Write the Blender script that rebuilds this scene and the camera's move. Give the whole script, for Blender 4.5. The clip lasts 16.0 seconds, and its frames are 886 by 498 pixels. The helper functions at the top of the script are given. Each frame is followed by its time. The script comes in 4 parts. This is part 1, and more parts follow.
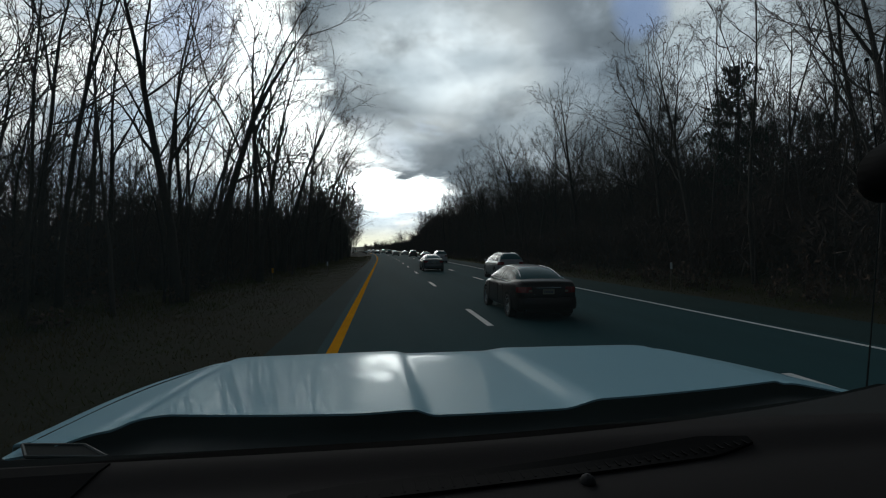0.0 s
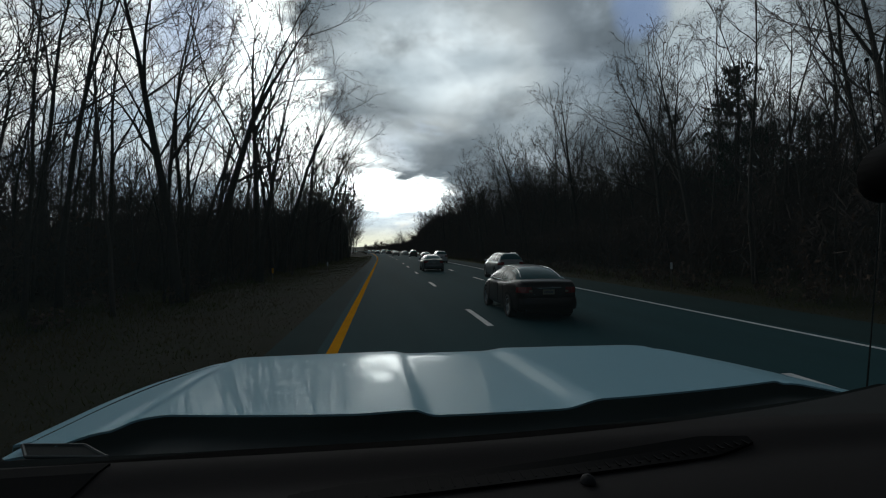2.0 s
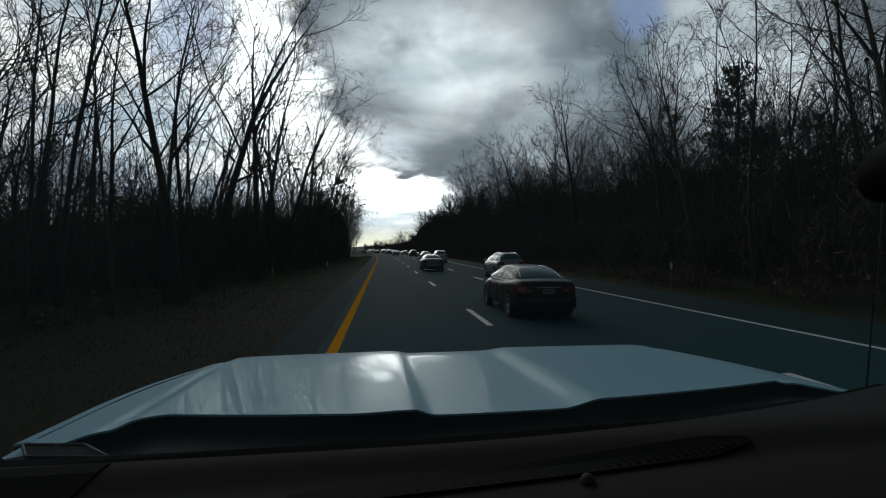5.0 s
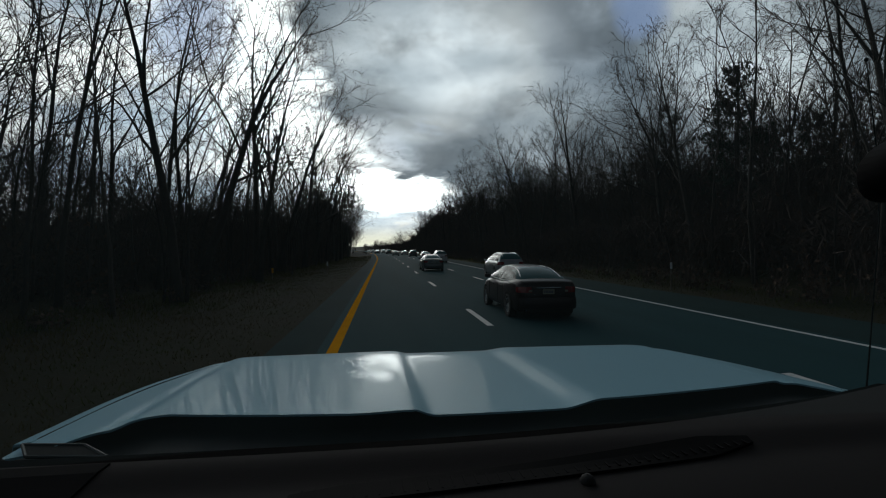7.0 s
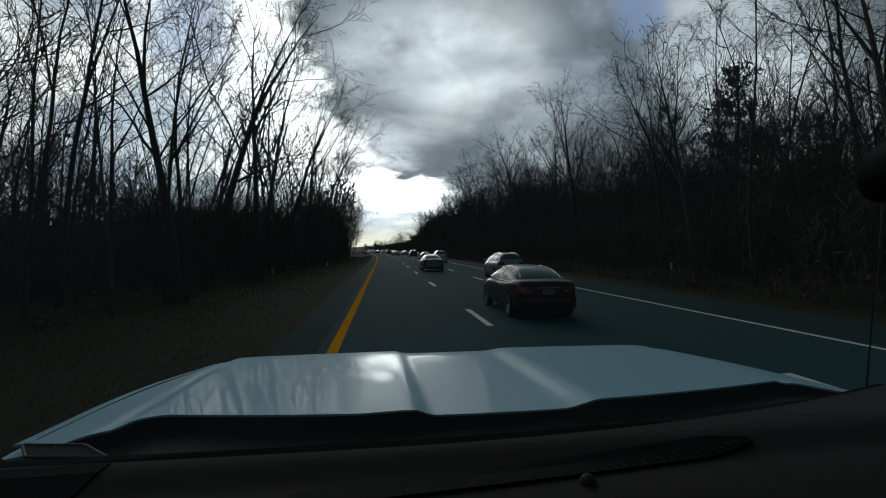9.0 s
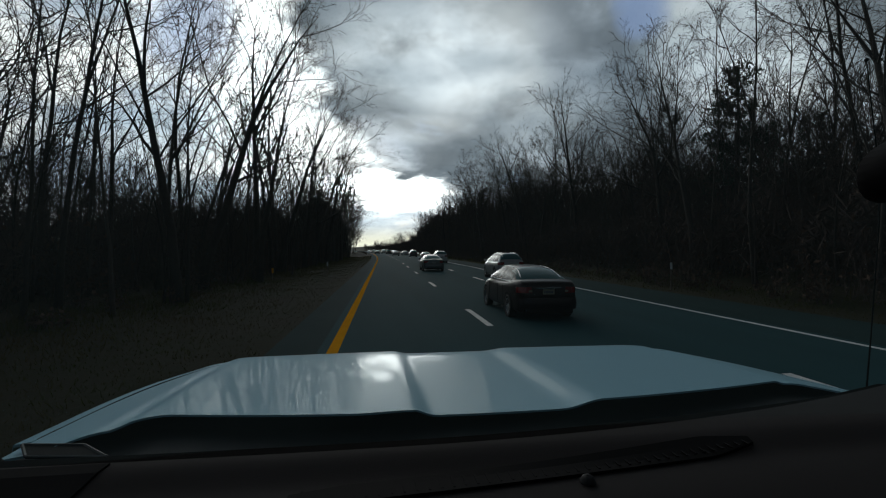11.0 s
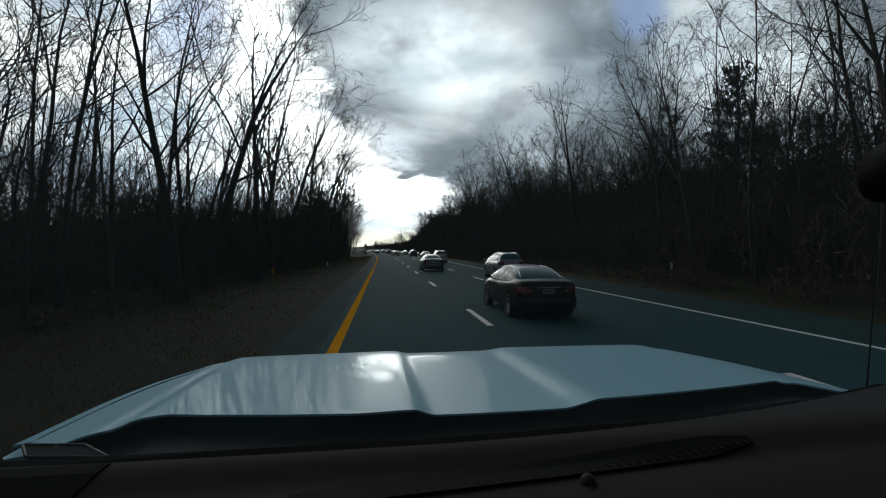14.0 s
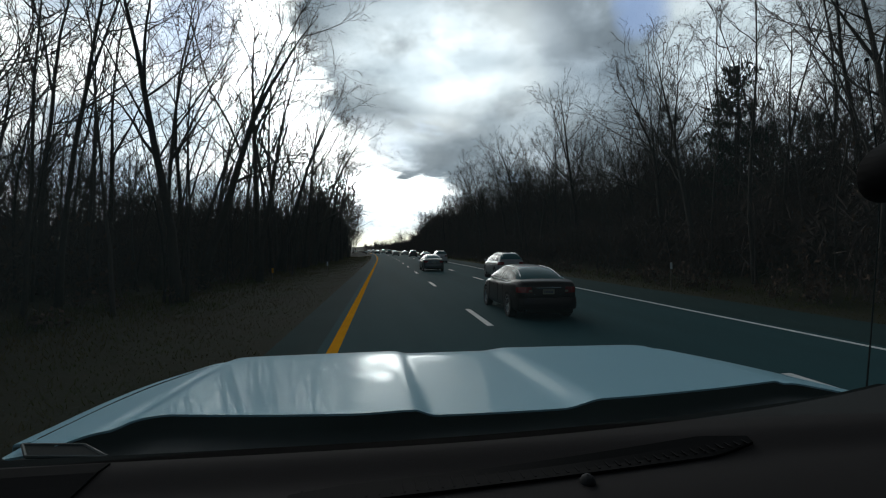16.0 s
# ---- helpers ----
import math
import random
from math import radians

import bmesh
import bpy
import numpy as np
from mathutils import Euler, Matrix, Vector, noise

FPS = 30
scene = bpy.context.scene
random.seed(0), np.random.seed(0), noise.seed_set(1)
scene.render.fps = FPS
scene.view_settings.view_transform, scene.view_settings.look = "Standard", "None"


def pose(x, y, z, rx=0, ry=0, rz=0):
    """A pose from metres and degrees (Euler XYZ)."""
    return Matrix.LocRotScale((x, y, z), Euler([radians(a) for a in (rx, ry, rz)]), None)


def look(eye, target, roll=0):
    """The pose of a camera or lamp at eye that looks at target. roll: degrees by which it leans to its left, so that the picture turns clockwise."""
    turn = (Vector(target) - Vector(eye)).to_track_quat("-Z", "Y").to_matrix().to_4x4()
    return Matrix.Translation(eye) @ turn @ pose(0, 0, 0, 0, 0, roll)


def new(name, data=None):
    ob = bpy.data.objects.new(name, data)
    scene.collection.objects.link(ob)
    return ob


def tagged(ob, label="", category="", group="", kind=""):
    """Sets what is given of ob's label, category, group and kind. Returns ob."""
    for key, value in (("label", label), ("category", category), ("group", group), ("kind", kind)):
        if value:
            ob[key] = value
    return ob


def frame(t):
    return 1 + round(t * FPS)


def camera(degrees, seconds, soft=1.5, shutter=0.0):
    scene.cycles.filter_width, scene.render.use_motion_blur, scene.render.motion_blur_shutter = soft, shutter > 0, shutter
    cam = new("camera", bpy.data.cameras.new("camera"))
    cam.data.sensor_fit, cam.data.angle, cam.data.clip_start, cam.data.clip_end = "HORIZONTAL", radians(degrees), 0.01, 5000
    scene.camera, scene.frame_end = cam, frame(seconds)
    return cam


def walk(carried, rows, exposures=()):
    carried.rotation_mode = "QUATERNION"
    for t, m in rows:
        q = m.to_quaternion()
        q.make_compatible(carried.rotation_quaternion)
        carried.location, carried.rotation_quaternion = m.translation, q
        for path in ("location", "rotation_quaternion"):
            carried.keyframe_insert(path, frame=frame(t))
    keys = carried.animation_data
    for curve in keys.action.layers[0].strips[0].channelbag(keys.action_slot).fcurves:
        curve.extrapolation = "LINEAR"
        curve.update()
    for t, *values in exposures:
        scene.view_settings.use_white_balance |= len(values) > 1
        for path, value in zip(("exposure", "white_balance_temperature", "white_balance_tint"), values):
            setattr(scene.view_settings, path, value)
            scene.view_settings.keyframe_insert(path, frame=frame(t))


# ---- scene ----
# A highway drive seen from the driver's place of a white pickup: the truck and the traffic round it
# stand as they do halfway through the shot. x right, y ahead along the road, z up, the eye over (0, 0).
EYE_Z = 1.86
cam = camera(86.7, 16.0, soft=1.1)
ROWS = [
    (0.0, pose(0, 0, EYE_Z, 90.00, 0, -8.50)),
    (2.0, pose(0, 0, EYE_Z, 90.02, 0.02, -8.49)),
    (5.0, pose(0, 0, EYE_Z, 89.98, 0.00, -8.50)),
    (8.0, pose(0, 0, EYE_Z, 90.00, 0.02, -8.51)),
    (11.0, pose(0, 0, EYE_Z, 90.02, 0.00, -8.50)),
    (14.0, pose(0, 0, EYE_Z, 89.99, 0.02, -8.49)),
    (16.0, pose(0, 0, EYE_Z, 90.00, 0.00, -8.50)),
]
walk(cam, ROWS, [(0.0, 0.22, 6400, 9), (1.5, 0.10, 6400, 9), (3.0, 0.17, 6400, 9), (5.5, 0.14, 6400, 9), (7.0, 0.04, 6400, 9), (9.0, 0.12, 6400, 9),
                (12.0, 0.22, 6400, 9), (14.0, 0.52, 6400, 9), (16.0, 0.68, 6400, 9)])


# ---- world, sun ----
SUN_AZ, SUN_EL = radians(-9), radians(17)      # azimuth from the road's direction, to the right
GAP_LIGHT = 8.5                                 # how much the thin cloud before the sun outshines the rest
SUN_DIR = Vector((math.sin(SUN_AZ) * math.cos(SUN_EL), math.cos(SUN_AZ) * math.cos(SUN_EL), math.sin(SUN_EL)))


class Nodes:
    """Small helper to lay node trees."""

    def __init__(self, tree):
        self.t = tree

    def add(self, kind, values=None):
        n = self.t.nodes.new(kind)
        for k, v in (values or {}).items():
            if isinstance(v, bpy.types.NodeSocket):
                self.t.links.new(v, n.inputs[k])
            else:
                n.inputs[k].default_value = v
        return n

    def math(self, op, a, b=0.0, c=0.0, clamp=False):
        n = self.add("ShaderNodeMath", {0: a, 1: b, 2: c})
        n.operation, n.use_clamp = op, clamp
        return n.outputs[0]

    def vec(self, op, a, b=(0, 0, 0), scale=None):
        n = self.add("ShaderNodeVectorMath", {0: a, 1: b})
        n.operation = op
        if scale is not None:
            if isinstance(scale, bpy.types.NodeSocket):
                self.t.links.new(scale, n.inputs["Scale"])
            else:
                n.inputs["Scale"].default_value = scale
        return n.outputs["Value"] if op in ("DOT_PRODUCT", "LENGTH", "DISTANCE") else n.outputs[0]

    def smooth(self, x, lo, hi, to0=0.0, to1=1.0):
        n = self.add("ShaderNodeMapRange", {0: x, 1: lo, 2: hi, 3: to0, 4: to1})
        n.interpolation_type = "SMOOTHSTEP"
        return n.outputs[0]

    def mix(self, f, a, b, blend="MIX"):
        n = self.add("ShaderNodeMix")
        n.data_type, n.blend_type = "RGBA", blend
        for i, v in ((0, f), (6, a), (7, b)):
            if isinstance(v, bpy.types.NodeSocket):
                self.t.links.new(v, n.inputs[i])
            else:
                n.inputs[i].default_value = v if i == 0 else (*v[:3], 1)
        return n.outputs[2]

    def noise(self, vector, scale, detail=4.0, rough=0.5, distortion=0.0):
        return self.add("ShaderNodeTexNoise", {"Vector": vector, "Scale": scale, "Detail": detail, "Roughness": rough,
                                               "Distortion": distortion}).outputs


world = bpy.data.worlds.new("sky")
scene.world = world
world.use_nodes = True
world.node_tree.nodes.clear()
N = Nodes(world.node_tree)
direction = N.add("ShaderNodeTexCoord").outputs["Generated"]
sep = N.add("ShaderNodeSeparateXYZ", {0: direction})
dz = N.math("MAXIMUM", sep.outputs[2], 0.0)
deck = N.vec("SCALE", direction, scale=N.math("DIVIDE", 1.0, N.math("ADD", dz, 0.26)))
sky = N.add("ShaderNodeTexSky")
sky.sky_type, sky.sun_disc, sky.sun_elevation, sky.sun_rotation = "NISHITA", False, SUN_EL, SUN_AZ
sky.air_density, sky.dust_density, sky.ozone_density = 1.2, 0.6, 2.0
blue = N.vec("SCALE", sky.outputs[0], scale=0.055)
big = N.noise(deck, 1.2, 5.0, 0.5, 0.2)[0]
fine = N.noise(deck, 3.4, 7.0, 0.58, 0.25)[0]
puff = N.noise(N.vec("MULTIPLY", direction, (1.0, 1.0, 1.7)), 5.5, 8.0, 0.58, 0.15)[0]
soft = N.noise(N.vec("MULTIPLY", direction, (1.0, 1.0, 2.0)), 2.8, 5.0, 0.5, 0.15)[0]
streak = N.noise(N.vec("MULTIPLY", direction, (1.0, 1.0, 3.4)), 3.6, 7.0, 0.56, 0.15)[0]

# a flat chart of the sky ahead: across and up are tangents off the line 8.5 degrees right of the road
AHEAD = Vector((math.sin(radians(8.5)), math.cos(radians(8.5)), 0))
ASIDE = Vector((AHEAD.y, -AHEAD.x, 0))
depth = N.math("MAXIMUM", N.vec("DOT_PRODUCT", direction, tuple(AHEAD)), 0.12)
across = N.math("DIVIDE", N.vec("DOT_PRODUCT", direction, tuple(ASIDE)), depth)
rising = N.math("DIVIDE", dz, depth)


def cloud_patch(x, y, wide, high, rag=0.35, source=None):
    """Weight of an oval patch on the chart of the sky, with a torn rim."""
    dx = N.math("DIVIDE", N.math("SUBTRACT", across, x), wide)
    dy = N.math("DIVIDE", N.math("SUBTRACT", rising, y), high)
    d = N.math("ADD", N.math("MULTIPLY", dx, dx), N.math("MULTIPLY", dy, dy))
    d = N.math("ADD", d, N.math("MULTIPLY", N.math("SUBTRACT", source or puff, 0.5), rag * 6.0))
    return N.smooth(d, 1.7, 0.0)


# the torn edge of the heavy deck runs down and to the right, to the end of the road
down = N.math("SUBTRACT", 0.531, rising)
edge_x = N.math("ADD", N.math("MULTIPLY_ADD", down, 0.18, -0.315), N.math("MULTIPLY", N.math("POWER", N.math("MAXIMUM", down, 0.0), 3.0), 3.22))
ragged = N.math("ADD", N.math("MULTIPLY", N.math("SUBTRACT", fine, 0.5), 0.34), N.math("MULTIPLY", N.math("SUBTRACT", streak, 0.5), 0.26))
edge = N.math("ADD", N.math("SUBTRACT", edge_x, across), ragged)
toward = N.vec("DOT_PRODUCT", direction, tuple(SUN_DIR))
bright = N.math("MULTIPLY", N.smooth(edge, -0.045, 0.065), N.smooth(toward, 0.30, 0.72))
sun_near = N.smooth(toward, 0.80, 1.0)

# the deck: slate bellies with paler, lumpy tops
grey = N.mix(N.smooth(soft, 0.36, 0.62), (0.150, 0.174, 0.198), (0.290, 0.316, 0.342))
grey = N.mix(N.smooth(puff, 0.36, 0.64), N.vec("SCALE", grey, scale=0.72), N.vec("SCALE", grey, scale=1.38))
for x, y, wide, high, amount, tint in (
        (-0.02, 0.43, 0.24, 0.13, 0.95, (2.5, 2.4, 2.3)),       # pale swell of the deck
        (0.16, 0.31, 0.20, 0.07, 0.75, (1.75, 1.70, 1.65)),
        (-0.10, 0.255, 0.16, 0.030, 0.80, (1.75, 1.70, 1.65)),  # lighter fringe under it
        (-0.13, 0.335, 0.17, 0.06, 0.85, (0.82, 0.85, 0.87)),   # dark belly along the break
        (0.02, 0.19, 0.22, 0.05, 0.80, (1.10, 1.12, 1.14)),
        (0.33, 0.45, 0.13, 0.16, 0.65, (0.80, 0.86, 0.94)),
        (0.64, 0.44, 0.19, 0.15, 1.00, (2.9, 2.75, 2.6)),       # white head of cloud to the right
        (0.86, 0.36, 0.16, 0.12, 0.70, (1.6, 1.55, 1.5))):
    gain = N.mix(N.math("MULTIPLY", cloud_patch(x, y, wide, high), amount), (1, 1, 1), tint)
    grey = N.vec("MULTIPLY", grey, gain)
grey = N.mix(N.math("MULTIPLY", cloud_patch(0.425, 0.53, 0.06, 0.075, 0.5), 0.75), grey, (0.20, 0.27, 0.44))    # a scrap of blue
heavy = N.math("MULTIPLY", N.smooth(sep.outputs[1], -0.1, 0.60, 0.22, 1.0), N.smooth(sep.outputs[2], 0.50, 0.90, 1.0, 0.30))
grey = N.vec("SCALE", grey, scale=heavy)

# the lit side: white banks, grey-blue shelves between them, and holes of blue
lit = N.mix(N.smooth(streak, 0.38, 0.58), (0.40, 0.45, 0.52), (1.0, 1.0, 0.99))
lit = N.mix(N.math("MULTIPLY", cloud_patch(-0.62, 0.24, 0.30, 0.07, 0.3, streak), 0.75), lit, (0.36, 0.43, 0.50))
lit = N.mix(N.math("MULTIPLY", cloud_patch(-0.50, 0.11, 0.26, 0.045, 0.3, streak), 0.75), lit, (0.42, 0.50, 0.56))
lit = N.mix(N.math("MULTIPLY", cloud_patch(-0.15, 0.075, 0.07, 0.03, 0.3, streak), 0.6), lit, (0.48, 0.56, 0.62))
bank = cloud_patch(-0.34, 0.33, 0.16, 0.22, 0.2, streak)
wisp = N.smooth(N.noise(N.vec("MULTIPLY", direction, (1.0, 1.0, 5.0)), 9.0, 6.0, 0.6, 0.3)[0], 0.36, 0.60)
gap = N.math("MULTIPLY", cloud_patch(-0.13, 0.135, 0.13, 0.055, 0.2, streak), wisp)
lit = N.mix(N.math("MULTIPLY", N.math("MAXIMUM", bank, gap), 0.65), lit, (1.0, 1.0, 0.98))
lit = N.vec("SCALE", lit, scale=N.math("ADD", 0.45, N.math("ADD", N.math("MULTIPLY", sun_near, 0.9), N.math("ADD", N.math("MULTIPLY", bank, 2.0), N.math("MULTIPLY", gap, GAP_LIGHT)))))
clouds = N.mix(bright, grey, lit)
hole = N.math("MULTIPLY", N.smooth(big, 0.44, 0.34), N.smooth(fine, 0.58, 0.40))
hole = N.math("MAXIMUM", hole, N.math("MULTIPLY", cloud_patch(-0.53, 0.46, 0.11, 0.11, 0.25), 0.85))
hole = N.math("MULTIPLY", hole, N.smooth(across, 0.45, 0.25))
clouds = N.mix(hole, clouds, N.vec("ADD", blue, (0.02, 0.08, 0.24)))
low = N.smooth(sep.outputs[2], 0.060, 0.012)
glow = N.mix(sun_near, (0.16, 0.18, 0.19), (1.05, 0.97, 0.72))
clouds = N.mix(N.math("MULTIPLY", low, 0.8), clouds, glow)
ground_side = N.smooth(sep.outputs[2], -0.01, -0.03)
clouds = N.mix(ground_side, clouds, (0.02, 0.02, 0.018))
back = N.add("ShaderNodeBackground", {0: clouds, 1: 1.0})
N.add("ShaderNodeOutputWorld", {0: back.outputs[0]})

sun_data = bpy.data.lights.new("sun", "SUN")
sun_data.energy, sun_data.angle, sun_data.color = 0.3, radians(45), (1.0, 0.93, 0.82)
sun_lamp = new("sun", sun_data)
sun_lamp.matrix_world = look(SUN_DIR * 50, (0, 0, 0))


# ---- materials ----
def material(name, colour, second=None, rough=0.8, metal=0.0, grain=20.0, stain=1.5, bump=0.2, coat=0.0, spec=0.5,
             spread=0.35, random_tint=0.0, bump_dist=0.01, stretch=(1, 1, 1), coat_rough=0.02):
    """A surface of two colours mixed by grain and by stains, with relief and uneven gloss."""
    mat = bpy.data.materials.new(name)
    mat.use_nodes = True
    mat.node_tree.nodes.clear()
    n = Nodes(mat.node_tree)
    where = n.add("ShaderNodeTexCoord").outputs["Object"]
    fine_n = n.noise(where, grain, 6.0, 0.65)[0]
    wide_n = n.noise(n.vec("MULTIPLY", where, stretch), stain, 4.0, 0.55)[0]
    second = second or tuple(c * 0.6 for c in colour)
    f = n.math("ADD", n.math("MULTIPLY", fine_n, 0.5), n.math("MULTIPLY", wide_n, 0.5))
    f = n.smooth(f, 0.5 - spread, 0.5 + spread)
    col = n.mix(f, second, colour)
    if random_tint:
        r = n.add("ShaderNodeObjectInfo").outputs["Random"]
        col = n.vec("SCALE", col, scale=n.math("ADD", 1.0 - random_tint, n.math("MULTIPLY", r, 2 * random_tint)))
    ro = n.math("ADD", rough - 0.06, n.math("MULTIPLY", fine_n, 0.12), clamp=True)
    b = n.add("ShaderNodeBump", {"Strength": bump, "Distance": bump_dist, "Height": fine_n})
    p = n.add("ShaderNodeBsdfPrincipled", {"Base Color": col, "Roughness": ro, "Metallic": metal, "Normal": b.outputs[0],
                                           "Coat Weight": coat, "Coat Roughness": coat_rough, "Specular IOR Level": spec})
    n.add("ShaderNodeOutputMaterial", {0: p.outputs[0]})
    return mat


def paint(name, colour, rough=0.35, coat=1.0, metal=0.0, spec=0.5, coat_rough=0.02):
    return material(name, colour, tuple(c * 0.93 for c in colour), rough, metal, 60.0, 2.0, 0.015, coat, spec, 0.4, coat_rough=coat_rough)


M_ASPHALT = material("asphalt", (0.024, 0.074, 0.083), (0.017, 0.052, 0.059), 0.88, 0, 45.0, 0.8, 0.5, bump_dist=0.006, spec=0.05, spread=0.25, stretch=(1, 0.06, 1))
M_SHOULDER = material("shoulder_asphalt", (0.021, 0.050, 0.051), (0.013, 0.029, 0.029), 0.9, 0, 38.0, 0.5, 0.6, bump_dist=0.006, spec=0.05)
M_YELLOW = material("yellow_road_paint", (0.95, 0.42, 0.010), (0.70, 0.30, 0.010), 0.65, 0, 30.0, 2.0, 0.3, spread=0.3, spec=0.0)
M_WHITE_LINE = material("white_road_paint", (0.85, 0.86, 0.85), (0.60, 0.61, 0.61), 0.65, 0, 30.0, 2.0, 0.3, spread=0.28, spec=0.15)
M_GRASS = material("verge_turf", (0.017, 0.021, 0.006), (0.024, 0.016, 0.007), 0.95, 0, 7.0, 0.35, 0.8, bump_dist=0.04, spec=0.1)
M_BARK = material("bare_bark", (0.085, 0.072, 0.062), (0.045, 0.038, 0.034), 0.92, 0, 14.0, 1.2, 0.7, bump_dist=0.03, random_tint=0.3, spec=0.1)
M_TWIG = material("bare_twig", (0.085, 0.066, 0.055), (0.05, 0.038, 0.032), 0.9, 0, 6.0, 0.6, 0.1, random_tint=0.3, spec=0.1)
M_BRUSH = material("thicket_stem", (0.105, 0.078, 0.066), (0.055, 0.042, 0.036), 0.95, 0, 4.0, 0.4, 0.1, spec=0.1)
M_DEADLEAF = material("withered_leaf", (0.13, 0.078, 0.052), (0.06, 0.042, 0.032), 0.9, 0, 3.0, 0.3, 0.1, spec=0.1)
M_NEEDLE = material("pine_needle", (0.030, 0.045, 0.022), (0.018, 0.028, 0.015), 0.8, 0, 5.0, 0.7, 0.2)
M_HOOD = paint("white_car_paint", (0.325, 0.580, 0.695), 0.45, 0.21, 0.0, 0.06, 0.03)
M_BLACK_PLASTIC = material("black_trim_plastic", (0.018, 0.020, 0.021), (0.012, 0.013, 0.014), 0.75, 0, 160.0, 3.0, 0.3, bump_dist=0.002)
M_DASH = material("dark_dashboard_vinyl", (0.026, 0.0225, 0.0215), (0.019, 0.017, 0.0165), 0.85, 0, 320.0, 3.0, 0.4, bump_dist=0.001, spec=0.25)
M_DARK = material("deep_black_plastic", (0.010, 0.010, 0.010), (0.006, 0.006, 0.006), 0.8, 0, 120.0, 3.0, 0.2, bump_dist=0.001, spec=0.1)
M_GAP_SHADE = material("gap_shade_black", (0.004, 0.004, 0.004), (0.003, 0.003, 0.003), 0.95, 0, 80.0, 3.0, 0.2, bump_dist=0.001, spec=0.02)
M_LINING = material("cabin_lining", (0.035, 0.034, 0.033), (0.025, 0.024, 0.023), 0.95, 0, 90.0, 2.0, 0.3, bump_dist=0.002)
M_RUBBER = material("tyre_rubber", (0.018, 0.018, 0.018), (0.010, 0.010, 0.010), 0.85, 0, 50.0, 3.0, 0.3, bump_dist=0.004)
M_RIM = material("alloy_rim", (0.50, 0.51, 0.52), (0.36, 0.37, 0.38), 0.35, 0.35, 60.0, 5.0, 0.05)
M_CHROME = material("chrome_trim", (0.75, 0.76, 0.77), (0.65, 0.66, 0.67), 0.12, 1.0, 60.0, 5.0, 0.02)
# chrome trim made pale and half metallic, so the colour carries its glint
M_GLINT_TRIM = material("glint_pale_trim", (0.80, 0.82, 0.83), (0.66, 0.68, 0.69), 0.3, 0.55, 60.0, 5.0, 0.02)
M_GLASS = material("tinted_car_glass", (0.014, 0.040, 0.044), (0.010, 0.030, 0.034), 0.15, 0, 8.0, 1.0, 0.0, 0.0, 0.05)
# paler teal than the side glass: the sky's reflection is in the base colour
M_SKY_SHEEN_GLASS = material("sky_sheen_car_glass", (0.075, 0.185, 0.195), (0.045, 0.115, 0.125), 0.2, 0, 4.0, 1.2, 0.0, 0.15, 0.2)
M_RED_LENS = material("red_lamp_lens", (0.24, 0.012, 0.014), (0.15, 0.008, 0.010), 0.15, 0, 70.0, 6.0, 0.05, 1.0)
M_PLATE = material("plate_face", (0.24, 0.23, 0.17), (0.19, 0.18, 0.14), 0.5, 0, 30.0, 5.0, 0.05)
M_BAR = material("plate_bar", (0.05, 0.06, 0.10), (0.04, 0.05, 0.08), 0.5, 0, 30.0, 5.0, 0.05)
M_GALV = material("galvanised_steel", (0.42, 0.43, 0.43), (0.26, 0.27, 0.27), 0.5, 0.8, 18.0, 1.5, 0.15)
M_POST_WOOD = material("weathered_post", (0.16, 0.13, 0.10), (0.09, 0.07, 0.055), 0.9, 0, 20.0, 2.0, 0.4)


def screen_glass(name, tint, veil):
    """A tinted pane with a thin teal haze mixed in to lift the darks."""
    mat = bpy.data.materials.new(name)
    mat.use_nodes = True
    mat.node_tree.nodes.clear()
    n = Nodes(mat.node_tree)
    where = n.add("ShaderNodeTexCoord").outputs["Object"]
    veil_share = n.math("MULTIPLY", n.smooth(n.noise(where, 2.5, 4.0)[0], 0.2, 0.8, 0.7, 1.3), veil)
    clear = n.add("ShaderNodeBsdfTransparent", {0: (*tint, 1)})
    haze = n.add("ShaderNodeBsdfTranslucent", {0: (0.36, 0.52, 0.53, 1)})
    both = n.add("ShaderNodeMixShader", {0: veil_share, 1: clear.outputs[0], 2: haze.outputs[0]})
    n.add("ShaderNodeOutputMaterial", {0: both.outputs[0]})
    return mat




def leafy(name, colour, second):
    """Thin blades that let some light through, green and straw mixed at two scales."""
    mat = bpy.data.materials.new(name)
    mat.use_nodes = True
    mat.node_tree.nodes.clear()
    n = Nodes(mat.node_tree)
    where = n.add("ShaderNodeTexCoord").outputs["Object"]
    f = n.math("ADD", n.math("MULTIPLY", n.noise(where, 0.35, 4.0)[0], 0.65), n.math("MULTIPLY", n.noise(where, 6.0, 3.0)[0], 0.35))
    col = n.mix(n.smooth(f, 0.36, 0.64), second, colour)
    face = n.add("ShaderNodeBsdfPrincipled", {"Base Color": col, "Roughness": 0.85, "Specular IOR Level": 0.1})
    back = n.add("ShaderNodeBsdfTranslucent", {0: col})
    both = n.add("ShaderNodeMixShader", {0: 0.5, 1: face.outputs[0], 2: back.outputs[0]})
    n.add("ShaderNodeOutputMaterial", {0: both.outputs[0]})
    return mat


M_BLADE = leafy("grass_blade", (0.045, 0.056, 0.015), (0.064, 0.046, 0.019))
M_SCREEN = screen_glass("windscreen_glass", (0.92, 0.97, 0.96), 0.020)


